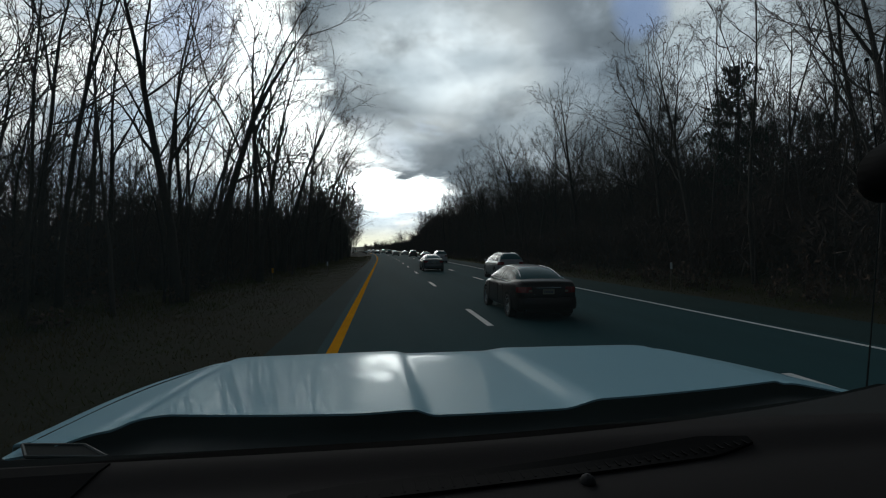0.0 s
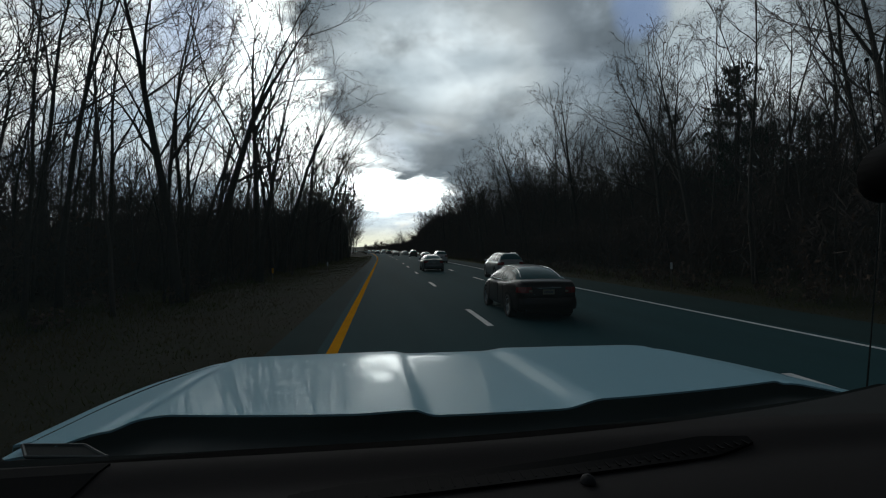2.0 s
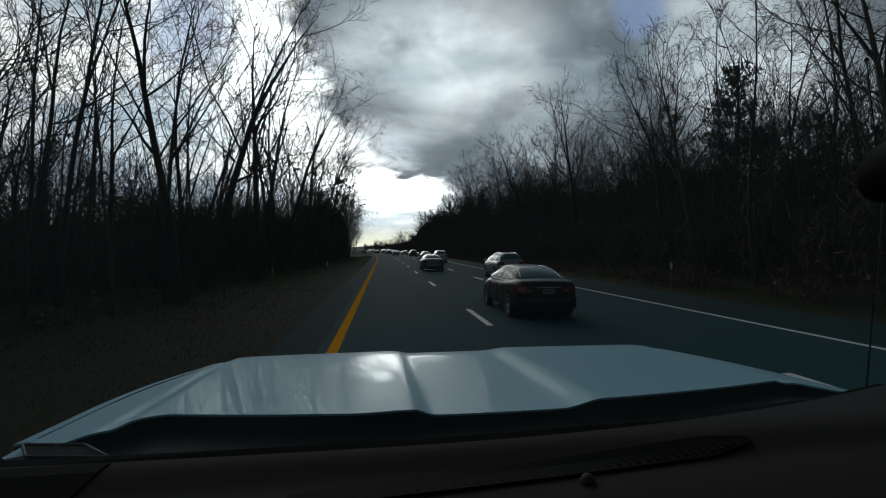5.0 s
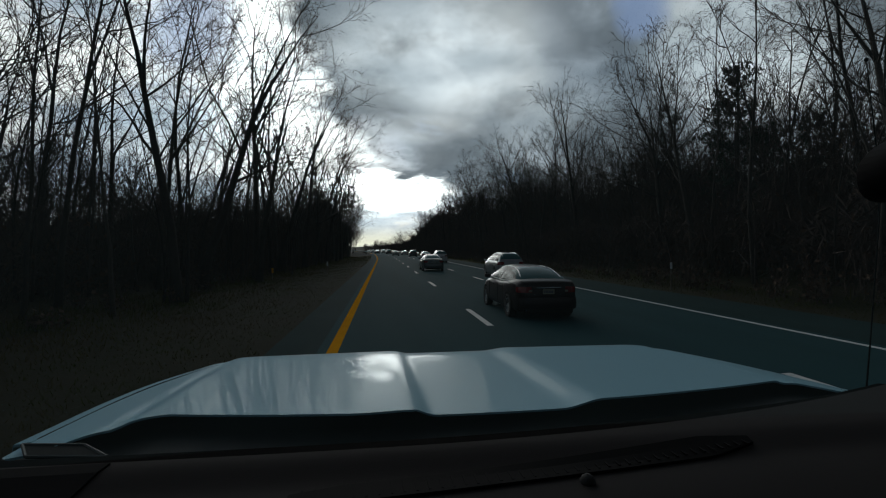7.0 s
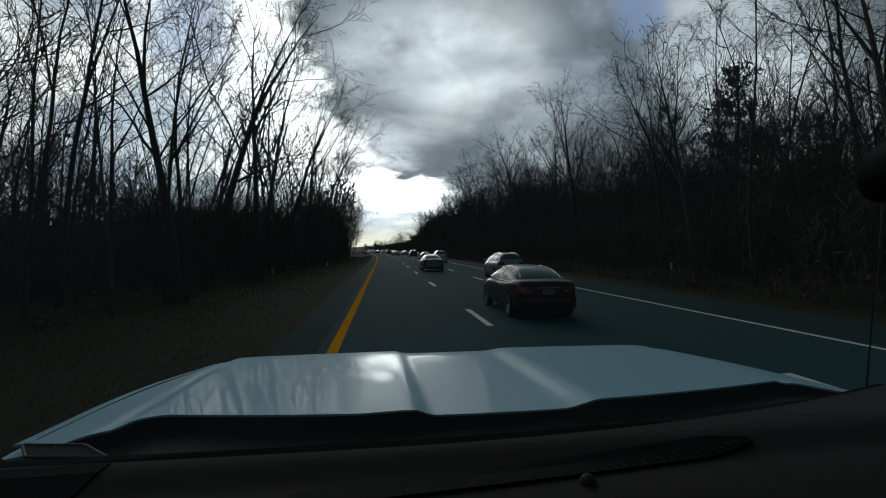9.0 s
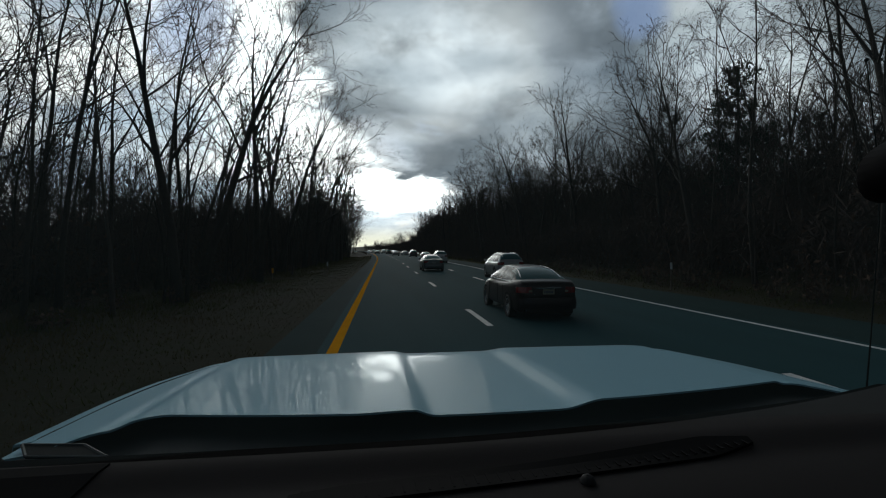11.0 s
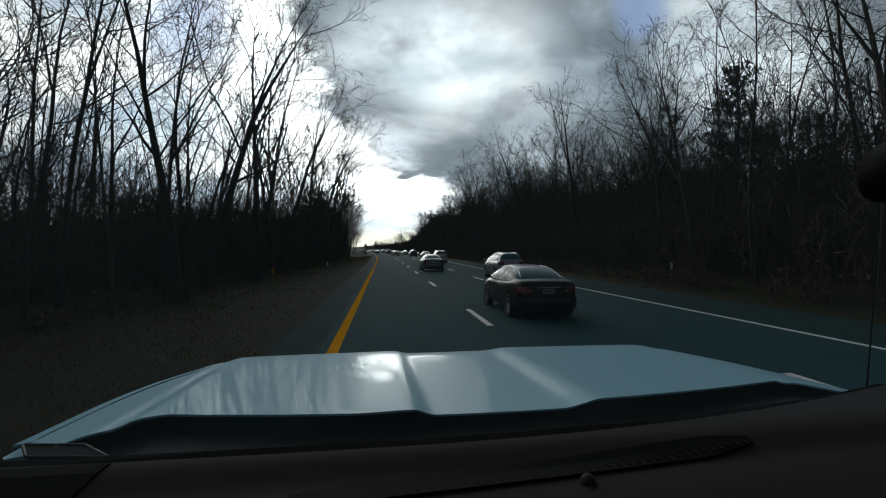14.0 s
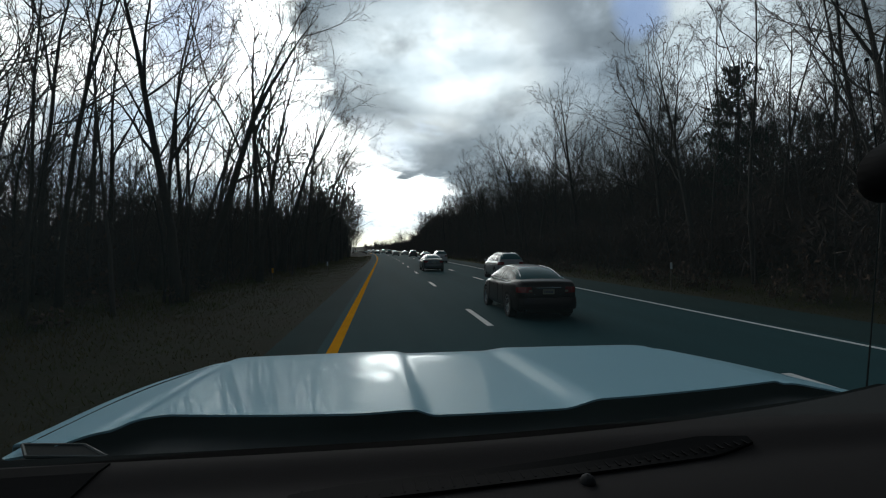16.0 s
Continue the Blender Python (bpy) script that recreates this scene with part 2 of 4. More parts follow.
# ---- mesh helpers ----
def mesh_ob(name, verts, faces, mat, parent=None, label="", smooth=False, bevel=0.0):
    me = bpy.data.meshes.new(name)
    me.from_pydata([tuple(v) for v in verts], [], faces)
    me.materials.append(mat)
    if smooth:
        me.polygons.foreach_set("use_smooth", [True] * len(me.polygons))
    me.update()
    ob = new(name, me)
    if parent is not None:
        ob.parent = parent
    if label:
        tagged(ob, label)
    if bevel:
        m = ob.modifiers.new("bevel", "BEVEL")
        m.width, m.segments, m.limit_method = bevel, 2, "ANGLE"
    return ob


def empty(name, m=None):
    ob = new(name)
    ob.empty_display_size = 0.3
    if m is not None:
        ob.matrix_basis = m
    return ob


def box_data(x0, x1, y0, y1, z0, z1):
    v = [(x, y, z) for z in (z0, z1) for y in (y0, y1) for x in (x0, x1)]
    f = [(0, 2, 3, 1), (4, 5, 7, 6), (0, 1, 5, 4), (2, 6, 7, 3), (0, 4, 6, 2), (1, 3, 7, 5)]
    return v, f


def join(*lumps):
    vs, fs = [], []
    for v, f in lumps:
        o = len(vs)
        vs += list(v)
        fs += [tuple(i + o for i in g) for g in f]
    return vs, fs


def grid_data(fn, nu, nv):
    """A sheet: fn(u, v) over 0..1."""
    v = [fn(i / nu, j / nv) for j in range(nv + 1) for i in range(nu + 1)]
    w = nu + 1
    f = [(j * w + i, j * w + i + 1, (j + 1) * w + i + 1, (j + 1) * w + i) for j in range(nv) for i in range(nu)]
    return v, f


def slab(fn, nu, nv, thick):
    """A sheet with thickness downwards and closed rims, which have corners of their own and so stay crisp."""
    top, f = grid_data(fn, nu, nv)
    n, w = len(top), nu + 1
    v = list(top) + [(p[0], p[1], p[2] - thick) for p in top]
    f = list(f) + [tuple(i + n for i in reversed(g)) for g in f]
    rims = ([i for i in range(w)], [j * w + nu for j in range(nv + 1)], [nv * w + i for i in range(nu, -1, -1)], [j * w for j in range(nv, -1, -1)])
    for rim in rims:
        o, m = len(v), len(rim)
        v += [v[i] for i in rim] + [v[i + n] for i in rim]
        f += [(o + k + 1, o + k, o + m + k, o + m + k + 1) for k in range(m - 1)]
    return v, f


def tube_data(points, radii, sides):
    """A tapered tube along points."""
    pts = [Vector(p) for p in points]
    v, f = [], []
    side = None
    for i, p in enumerate(pts):
        d = (pts[min(i + 1, len(pts) - 1)] - pts[max(i - 1, 0)]).normalized()
        if side is None:
            side = d.orthogonal().normalized()
        side = (side - d * side.dot(d)).normalized()
        up = d.cross(side)
        for k in range(sides):
            a = 2 * math.pi * k / sides
            v.append(p + (side * math.cos(a) + up * math.sin(a)) * radii[i])
    for i in range(len(pts) - 1):
        for k in range(sides):
            a, b = i * sides + k, i * sides + (k + 1) % sides
            f.append((a, b, b + sides, a + sides))
    f.append(tuple(range(sides - 1, -1, -1)))
    f.append(tuple(range(len(v) - sides, len(v))))
    return v, f


def lathe_data(profile, axis="x", n=20):
    """A ring body round an axis from (radius, along) pairs, closed between last and first."""
    v, f = [], []
    m = len(profile)
    for k in range(n):
        a = 2 * math.pi * k / n
        for r, h in profile:
            v.append((h, r * math.cos(a), r * math.sin(a)) if axis == "x" else (r * math.cos(a), r * math.sin(a), h))
    for k in range(n):
        for i in range(m):
            a, b = k * m + i, k * m + (i + 1) % m
            c, d = ((k + 1) % n) * m + (i + 1) % m, ((k + 1) % n) * m + i
            f.append((a, b, c, d))
    return v, f


def lerp(table, x):
    """Piecewise smooth look-up in (x, value) pairs."""
    if x <= table[0][0]:
        return table[0][1]
    for (x0, a), (x1, b) in zip(table, table[1:]):
        if x <= x1:
            s = (x - x0) / (x1 - x0)
            return a + (b - a) * s
    return table[-1][1]


def curve(table, x):
    """A smooth line through (x, value) pairs."""
    if x <= table[0][0]:
        return table[0][1]
    if x >= table[-1][0]:
        return table[-1][1]
    k = max(i for i in range(len(table) - 1) if table[i][0] <= x)
    (x0, a), (x1, b) = table[k], table[k + 1]
    h = x1 - x0
    left, right = table[max(k - 1, 0)], table[min(k + 2, len(table) - 1)]
    m0 = (b - left[1]) / (x1 - left[0]) * h
    m1 = (right[1] - a) / (right[0] - x0) * h
    t = (x - x0) / h
    return (2 * t ** 3 - 3 * t * t + 1) * a + (t ** 3 - 2 * t * t + t) * m0 + (3 * t * t - 2 * t ** 3) * b + (t ** 3 - t * t) * m1


def step(x, lo, hi):
    s = min(1, max(0, (x - lo) / (hi - lo)))
    return s * s * (3 - 2 * s)


# ---- ground and road ----
def bend(y):
    """How far the road has swung aside at y: it runs a little to the right, then curves left."""
    if y > 420:
        return bend(420) - 0.122 * (y - 420)
    return 0.0217 * y - 2.0e-4 * max(0.0, y - 60.0) ** 2


def heading(y):
    """The road's direction at y, in degrees."""
    return -math.degrees(math.atan((bend(y + 0.5) - bend(y - 0.5))))


LINE_YELLOW, LINE_A, LINE_B, LINE_EDGE = -0.92, 2.59, 5.98, 9.31
ROAD_L, ROAD_R = -2.1, 12.4


def terrain(x, y):
    """Height of the ground at x from the road's own line."""
    z = 0.0
    if x < ROAD_L:
        z = -0.05 - 0.30 * step(-x, 2.0, 6.0) + 0.65 * step(-x, 8.0, 22.0)
    if x > ROAD_R:
        z = -0.05 - 0.15 * step(x, 12.4, 14.0) + 2.2 * step(x, 14.5, 30.0) + 4.5 * step(x, 28.0, 62.0)
    if x < ROAD_L or x > ROAD_R:
        far = min(1.0, min(abs(x - ROAD_L), abs(x - ROAD_R)) / 3.0)
        z += far * 0.10 * noise.noise((x * 0.22, y * 0.22, 3.0))
    else:
        z = -0.06
    return z


def build_ground():
    xs = [-2500, -400, -120, -60, -40] + list(range(-30, -2)) + [-2.11, -2.09, 3, 12.38, 12.42] + list(range(13, 41)) + [60, 90, 150, 400, 2500]
    ys = [-2500, -500, -260] + list(range(-200, 0, 8)) + list(range(0, 80, 2)) + list(range(80, 300, 8)) + [340, 420, 600, 1200, 3500]
    v = [(x + bend(y), y, terrain(x, y)) for y in ys for x in xs]
    w = len(xs)
    f = [(j * w + i, j * w + i + 1, (j + 1) * w + i + 1, (j + 1) * w + i) for j in range(len(ys) - 1) for i in range(w - 1)]
    tagged(mesh_ob("ground", v, f, M_GRASS, smooth=True), "dark green and brown roadside turf and woodland floor", "ground", kind="structure")

    road_ys = [-450, -200, -60, 0, 20, 60] + list(range(80, 440, 20)) + [600, 900]
    v = [(x + bend(y), y, z) for y in road_ys for x, z in ((-1.2, -0.02), (4.3, 0.0), (9.6, -0.02))]
    f = [(j * 3 + i, j * 3 + i + 1, j * 3 + i + 4, j * 3 + i + 3) for j in range(len(road_ys) - 1) for i in range(2)]
    tagged(mesh_ob("road", v, f, M_ASPHALT), "dark grey asphalt carriageway with three lanes", "road", kind="structure")
    for x0, x1 in ((ROAD_L, -1.2), (9.6, ROAD_R)):
        v, f = [], []
        for y in road_ys:
            v += [(x + bend(y), y, z) for x, z in ((x0, -0.12), (x0, -0.024), (x1, -0.024), (x1, -0.12))]
        for j in range(len(road_ys) - 1):
            f += [(4 * j + i, 4 * j + i + 1, 4 * j + i + 5, 4 * j + i + 4) for i in range(3)]
        tagged(mesh_ob("shoulder", v, f, M_SHOULDER), "worn dark asphalt shoulder beside the lanes", "road shoulder", kind="structure")


def line_z(x):
    return -0.02 * abs(x - 4.35) / 5.4 + 0.004


def stripe(name, x, half, y0, y1, mat, label, wobble=0.0):
    z = line_z(x)
    n = max(2, int((y1 - y0) / 4))
    v, f = [], []
    for k in range(n + 1):
        y = y0 + (y1 - y0) * k / n
        wv = wobble * noise.noise((y * 0.9, x, 0)) + bend(y)
        v += [(x - half + wv, y, z), (x + half + wv, y, z), (x - half + wv, y, z - 0.003), (x + half + wv, y, z - 0.003)]
    for k in range(n):
        a = 4 * k
        f += [(a, a + 1, a + 5, a + 4), (a + 2, a, a + 4, a + 6), (a + 1, a + 3, a + 7, a + 5)]
    return tagged(mesh_ob(name, v, f, mat), label, "road marking", kind="structure")


build_ground()
stripe("yellow_line", LINE_YELLOW, 0.10, -300, 520, M_YELLOW, "solid yellow line along the median shoulder", 0.01)
stripe("white_edge_line", LINE_EDGE, 0.075, -300, 520, M_WHITE_LINE, "thin solid white edge line by the outer shoulder", 0.012)
for k in range(-8, 24):
    stripe("lane_dash", LINE_A, 0.08, 11.1 + 12.2 * k, 14.25 + 12.2 * k, M_WHITE_LINE, "white lane dash on the asphalt", 0.02)["group"] = "lane dashes"
    stripe("lane_dash", LINE_B, 0.08, 3.1 + 12.2 * k, 6.2 + 12.2 * k, M_WHITE_LINE, "white lane dash on the asphalt", 0.02)["group"] = "lane dashes"


# ---- woodland ----
SIDES = (7, 4, 3, 3, 3)
SEGS = (9, 6, 4, 3, 2)
WANDER = (0.055, 0.15, 0.20, 0.24, 0.22)


def grow(rng, out, start, way, length, r, level, spec, forks=1):
    """One branch with all that springs from it. spec: top, level of the last twigs; blade, the level from which
    twigs are flat; kids, children a level; clear, bare share of the bole; spread, limb length; lean, its bow."""
    n = SEGS[level]
    if level == spec["top"] and level >= 3:
        n = 1
    elif level == 1 and spec["top"] == 3:
        n = 4
    p, way = start.copy(), way.normalized()
    pts, ways, radii = [p.copy()], [way.copy()], [r]
    rise = (0.02, 0.085, 0.04, -0.02, -0.06)[level]
    taper = (0.94, 0.85, 0.78, 0.6, 0.6)[level]
    for k in range(n):
        w = WANDER[level]
        way = way + Vector((rng.gauss(0, w), rng.gauss(0, w), rng.gauss(0, w * 0.8) + rise))
        if level == 0:
            way += spec["lean"] * (0.004 + 0.007 * k)
        way.normalize()
        p = p + way * (length / n)
        pts.append(p.copy())
        ways.append(way.copy())
        radii.append(r * (1 - taper * ((k + 1) / n) ** 0.95))
    if level == 0 and forks:
        radii[0] *= 1.4
    if level >= spec["blade"]:
        side = ways[-1].orthogonal().normalized()
        side.rotate(Matrix.Rotation(rng.random() * 3.14, 3, ways[-1]))
        v = [q + side * e * q_r for q, q_r in zip(pts, radii) for e in (-1.0, 1.0)]
        out["crown"].append((v, [(2 * k, 2 * k + 1, 2 * k + 3, 2 * k + 2) for k in range(n)]))
    else:
        v, f = tube_data(pts, radii, SIDES[level])
        out["trunk" if level < 2 else "crown"].append((v, f if level < 2 else f[:-2]))
    if level >= spec["top"]:
        if spec["leaf"] and rng.random() < spec["leaf"]:
            c, d = pts[-1], Vector((rng.gauss(0, 1), rng.gauss(0, 1), rng.gauss(0, 1) - 0.6)).normalized() * rng.uniform(0.05, 0.085)
            e = d.orthogonal().normalized() * 0.04
            out["leaves"].append(([c, c + d - e, c + d * 2, c + d + e], [(0, 1, 2, 3)]))
        return

    def at(s):
        k = min(n - 1, int(s * n))
        return pts[k].lerp(pts[k + 1], s * n - k), ways[k + 1], radii[k] + (radii[k + 1] - radii[k]) * (s * n - k)
    if level == 0 and forks:
        for c in range(spec["forks"]):
            s = rng.uniform(0.30, 0.58)
            q, base, rr = at(s)
            a = rng.random() * 6.283
            opening = rng.uniform(0.22, 0.45)
            aside = (Vector((math.cos(a), math.sin(a), 0)) + spec["lean"] * 0.5).normalized()
            grow(rng, out, q, base * math.cos(opening) + aside * math.sin(opening), length * (1 - s) * rng.uniform(0.85, 1.05), rr * 0.74, 0, spec, 0)
    count = spec["kids"][level] if forks or level else max(3, spec["kids"][0] * 2 // 3)
    lo = (spec["clear"] if forks else 0.22, 0.20, 0.16, 0.12)[level]
    turn = rng.random() * 6.283
    for c in range(count):
        s = lo + (0.985 - lo) * (c + rng.random() * 0.9) / count
        q, base, rr = at(s)
        turn += 2.4 + rng.gauss(0, 0.4)
        side = base.orthogonal().normalized()
        side.rotate(Matrix.Rotation(turn if level == 0 else math.pi * (c % 2) + rng.gauss(0, 0.9), 3, base))
        if level == 0:
            f = (s - lo) / (1 - lo)
            opening = 1.02 - 0.62 * f + rng.gauss(0, 0.12)
            long = length * spec["spread"] * (1.0 - 0.62 * f) * rng.uniform(0.65, 1.2) * (1.0 if forks else 1.25)
        else:
            opening = rng.uniform(0.45, 0.95)
            long = length * (0, 0.46, 0.48, 0.50)[level] * (1.2 - 0.62 * s) * rng.uniform(0.6, 1.2)
        child = base * math.cos(opening) + side * math.sin(opening)
        thick = max(rr * (0.52, 0.58, 0.62, 0.65)[level] * rng.uniform(0.7, 1.0), (0.03, 0.016, 0.0095, 0.0070)[level] * spec["twig"])
        grow(rng, out, q, child, long, thick, level + 1, spec)


def tree_variant(seed, height, girth, top, kids, lean=0.0, blade=3, clear=0.36, spread=0.34, forks=1, twig=1.0, leaf=0.0):
    """The meshes of one bare tree: trunk with limbs, its crown of twigs, and the few leaves that still hang."""
    rng = random.Random(seed)
    out = {"trunk": [], "crown": [], "leaves": []}
    spec = dict(top=top, kids=kids, blade=blade, clear=clear, spread=spread, forks=forks, twig=twig, leaf=leaf, lean=Vector((lean, rng.uniform(-0.4, 0.4) * lean, 0)))
    grow(rng, out, Vector((0, 0, -0.3)), Vector((lean * 0.07, 0, 1)), height, girth, 0, spec)
    made = []
    for name, mat in (("trunk", M_BARK), ("crown", M_TWIG), ("leaves", M_DEADLEAF)):
        if not out[name]:
            continue
        v, f = join_fast(out[name])
        me = bpy.data.meshes.new(name)
        me.from_pydata(v, [], f)
        me.materials.append(mat)
        if name == "trunk":
            me.polygons.foreach_set("use_smooth", [True] * len(me.polygons))
        made.append((name, me))
    return made


def join_fast(lumps):
    vs, fs = [], []
    for v, f in lumps:
        o = len(vs)
        vs.extend(tuple(p) for p in v)
        fs.extend(tuple(i + o for i in g) for g in f)
    return vs, fs


def put_tree(variant, m, label, group, name="bare_tree", category="tree"):
    top = empty(name, m)
    tagged(top, label, category, group)
    for part_name, me in variant:
        ob = new(part_name, me)
        ob.parent = top
    return top


NEAR = [
    tree_variant(11, 21.0, 0.19, 4, (10, 6, 5, 4), 0.9, spread=0.38),
    tree_variant(12, 17.0, 0.25, 4, (10, 7, 5, 4), 0.7, clear=0.34, spread=0.60, leaf=0.04),
    tree_variant(13, 18.0, 0.14, 4, (9, 6, 5, 4), 1.2, clear=0.42, spread=0.34),
    tree_variant(14, 20.0, 0.17, 4, (10, 6, 5, 4), 1.0, clear=0.42, spread=0.38),
    tree_variant(15, 18.0, 0.28, 4, (10, 7, 5, 4), 0.6, clear=0.32, spread=0.58),
    tree_variant(16, 17.0, 0.11, 4, (9, 6, 5, 3), 1.3, clear=0.40, spread=0.34, leaf=0.05),
]
FAR = [
    tree_variant(21, 15.0, 0.22, 4, (10, 6, 5, 2), 0.5, 3, 0.26, 0.60, 1, 1.35),
    tree_variant(22, 14.0, 0.18, 4, (10, 6, 5, 2), 0.4, 3, 0.30, 0.56, 1, 1.35),
    tree_variant(23, 16.0, 0.25, 4, (10, 6, 5, 2), 0.3, 3, 0.24, 0.62, 1, 1.35),
]
DISTANT = [
    tree_variant(24, 15.0, 0.22, 3, (9, 6, 6), 0.5, 3, 0.28, 0.60, 1, 2.0),
    tree_variant(25, 14.0, 0.20, 3, (9, 6, 6), 0.4, 3, 0.28, 0.56, 1, 2.0),
]
SAPLING = [
    tree_variant(31, 7.5, 0.05, 3, (9, 5, 4), 0.8, 2, 0.15, 0.36, 0, 0.8),
    tree_variant(32, 6.0, 0.04, 3, (9, 5, 4), 1.0, 2, 0.12, 0.42, 0, 0.8, 0.10),
    tree_variant(33, 10.0, 0.06, 3, (10, 5, 4), 0.8, 2, 0.18, 0.32, 0, 0.8),
]
POLE = [
    tree_variant(41, 15.0, 0.085, 3, (9, 4, 4), 0.9, 2, 0.40, 0.22, 0),
    tree_variant(42, 17.0, 0.105, 3, (9, 4, 4), 0.7, 2, 0.45, 0.22, 0),
    tree_variant(43, 13.0, 0.07, 3, (9, 4, 4), 1.1, 2, 0.40, 0.24, 0),
]
TREE_LABELS = ("tall bare grey-brown tree at the wood's edge", "slender bare tree with upswept twigs in the roadside wood",
               "bare forked tree with a wide twiggy crown")
rng = random.Random(5)


def plant(side, y0, y1, x0, x1, gap, variants, depth_gap, group, labels=TREE_LABELS, lo=0.8, hi=1.12, name="bare_tree"):
    """Trees in loose rows beside the road, from the wood's edge inwards."""
    x = x0
    while x < x1:
        y = y0 + rng.random() * gap
        while y < y1:
            px, py = side * (x + rng.uniform(-0.5, 0.5) * depth_gap), y + rng.uniform(-0.4, 0.4) * gap
            s = rng.uniform(lo, hi)
            k = rng.randrange(len(variants))
            m = pose(px + bend(py), py, terrain(px, py) - 0.1, rng.uniform(-3, 3), rng.uniform(-3, 3), rng.gauss(0, 50) if side < 0 else 180 + rng.gauss(0, 100)) @ Matrix.Diagonal((s, s, s, 1))
            put_tree(variants[k], m, labels[k % len(labels)], group, name)
            y += gap * rng.uniform(0.6, 1.5)
        x += depth_gap
        gap *= 1.18


LEFT_WOOD, RIGHT_WOOD = "trees of the median wood", "trees of the roadside wood"
POLE_LABELS = ("slim young bare tree with thin straight trunk",)
SAP_LABELS = ("thin bare sapling among the brush",)
plant(-1, 14, 74, 10.5, 19, 5.6, NEAR, 4.8, LEFT_WOOD)
plant(-1, 20, 74, 21, 25, 9.0, FAR, 4.8, LEFT_WOOD)
plant(-1, 74, 170, 10.5, 21, 8.0, FAR, 5.2, LEFT_WOOD)
plant(-1, 170, 330, 10.5, 17, 11.0, DISTANT, 6.0, LEFT_WOOD)
plant(-1, -60, 12, 11.5, 20, 12.0, DISTANT, 6.0, LEFT_WOOD)
plant(-1, 20, 120, 30, 48, 11.0, DISTANT, 9.0, LEFT_WOOD)
plant(-1, 15, 110, 10.5, 44, 4.0, POLE, 4.5, LEFT_WOOD, POLE_LABELS, 0.75, 1.15, "young_tree")
plant(-1, 58, 135, 8.8, 11.5, 7.0, FAR, 3.0, LEFT_WOOD, TREE_LABELS, 0.95, 1.2)
for x, y, k, s, turn in ((-9.8, 27, 4, 1.02, 10), (-9.2, 36, 1, 1.10, -25), (-9.8, 46, 4, 1.08, 20), (-9.0, 56, 1, 1.12, 0), (-9.6, 66, 4, 1.12, -15), (-9.2, 78, 1, 1.1, 30)):
    put_tree(NEAR[k], pose(x + bend(y), y, terrain(x, y) - 0.1, 0, 3.5, turn) @ Matrix.Diagonal((s, s, s, 1)),
             "broad bare tree whose limbs reach over the verge", LEFT_WOOD)
plant(-1, 14, 60, 9.5, 30, 4.2, POLE, 5.0, LEFT_WOOD, POLE_LABELS, 0.6, 1.0, "young_tree")
for x, y, k, s, turn in ((21.5, 49, 4, 0.98, 200), (22.0, 58, 1, 1.02, 150), (21.2, 68, 4, 0.98, 170), (21.8, 80, 1, 1.05, 220), (22.0, 94, 4, 1.0, 180)):
    put_tree(NEAR[k], pose(x + bend(y), y, terrain(x, y) - 0.1, 0, -2.0, turn) @ Matrix.Diagonal((s, s, s, 1)),
             "broad bare tree with a domed crown above the brush", RIGHT_WOOD)
plant(1, 8, 40, 20.5, 32, 4.2, NEAR, 4.6, RIGHT_WOOD)
plant(1, 38, 72, 21.0, 32, 4.1, FAR, 5.5, RIGHT_WOOD, TREE_LABELS, 0.72, 0.95)
plant(1, 10, 42, 32.5, 44, 4.6, FAR, 5.0, RIGHT_WOOD)
plant(1, 34, 72, 32.5, 42, 5.0, FAR, 5.0, RIGHT_WOOD, TREE_LABELS, 0.68, 0.9)
plant(1, 72, 150, 21.0, 34, 5.4, FAR, 6.0, RIGHT_WOOD, TREE_LABELS, 0.92, 1.18)
plant(1, 150, 215, 21.0, 34, 6.0, DISTANT, 6.0, RIGHT_WOOD, TREE_LABELS, 0.85, 1.1)
plant(1, 215, 330, 21.0, 32, 9.0, DISTANT, 6.0, RIGHT_WOOD, TREE_LABELS, 0.5, 0.8)
plant(1, -60, 8, 20.5, 32, 12.0, DISTANT, 6.0, RIGHT_WOOD)
plant(1, 10, 120, 46, 62, 11.0, DISTANT, 9.0, RIGHT_WOOD, TREE_LABELS, 0.5, 0.75)
plant(1, 10, 34, 20.0, 44, 4.2, POLE, 4.5, RIGHT_WOOD, POLE_LABELS, 0.75, 1.15, "young_tree")
plant(1, 34, 110, 20.0, 44, 4.2, POLE, 4.5, RIGHT_WOOD, POLE_LABELS, 0.5, 0.78, "young_tree")
plant(-1, 16, 130, 9.8, 16, 5.0, SAPLING, 2.0, "saplings at the wood's edge", SAP_LABELS, 0.6, 1.2, "sapling")
plant(-1, 18, 80, 17, 28, 5.4, SAPLING, 3.6, "saplings in the wood", SAP_LABELS, 0.7, 1.15, "sapling")
plant(1, 12, 130, 17.0, 24, 5.0, SAPLING, 2.2, "saplings at the wood's edge", SAP_LABELS, 0.6, 1.2, "sapling")


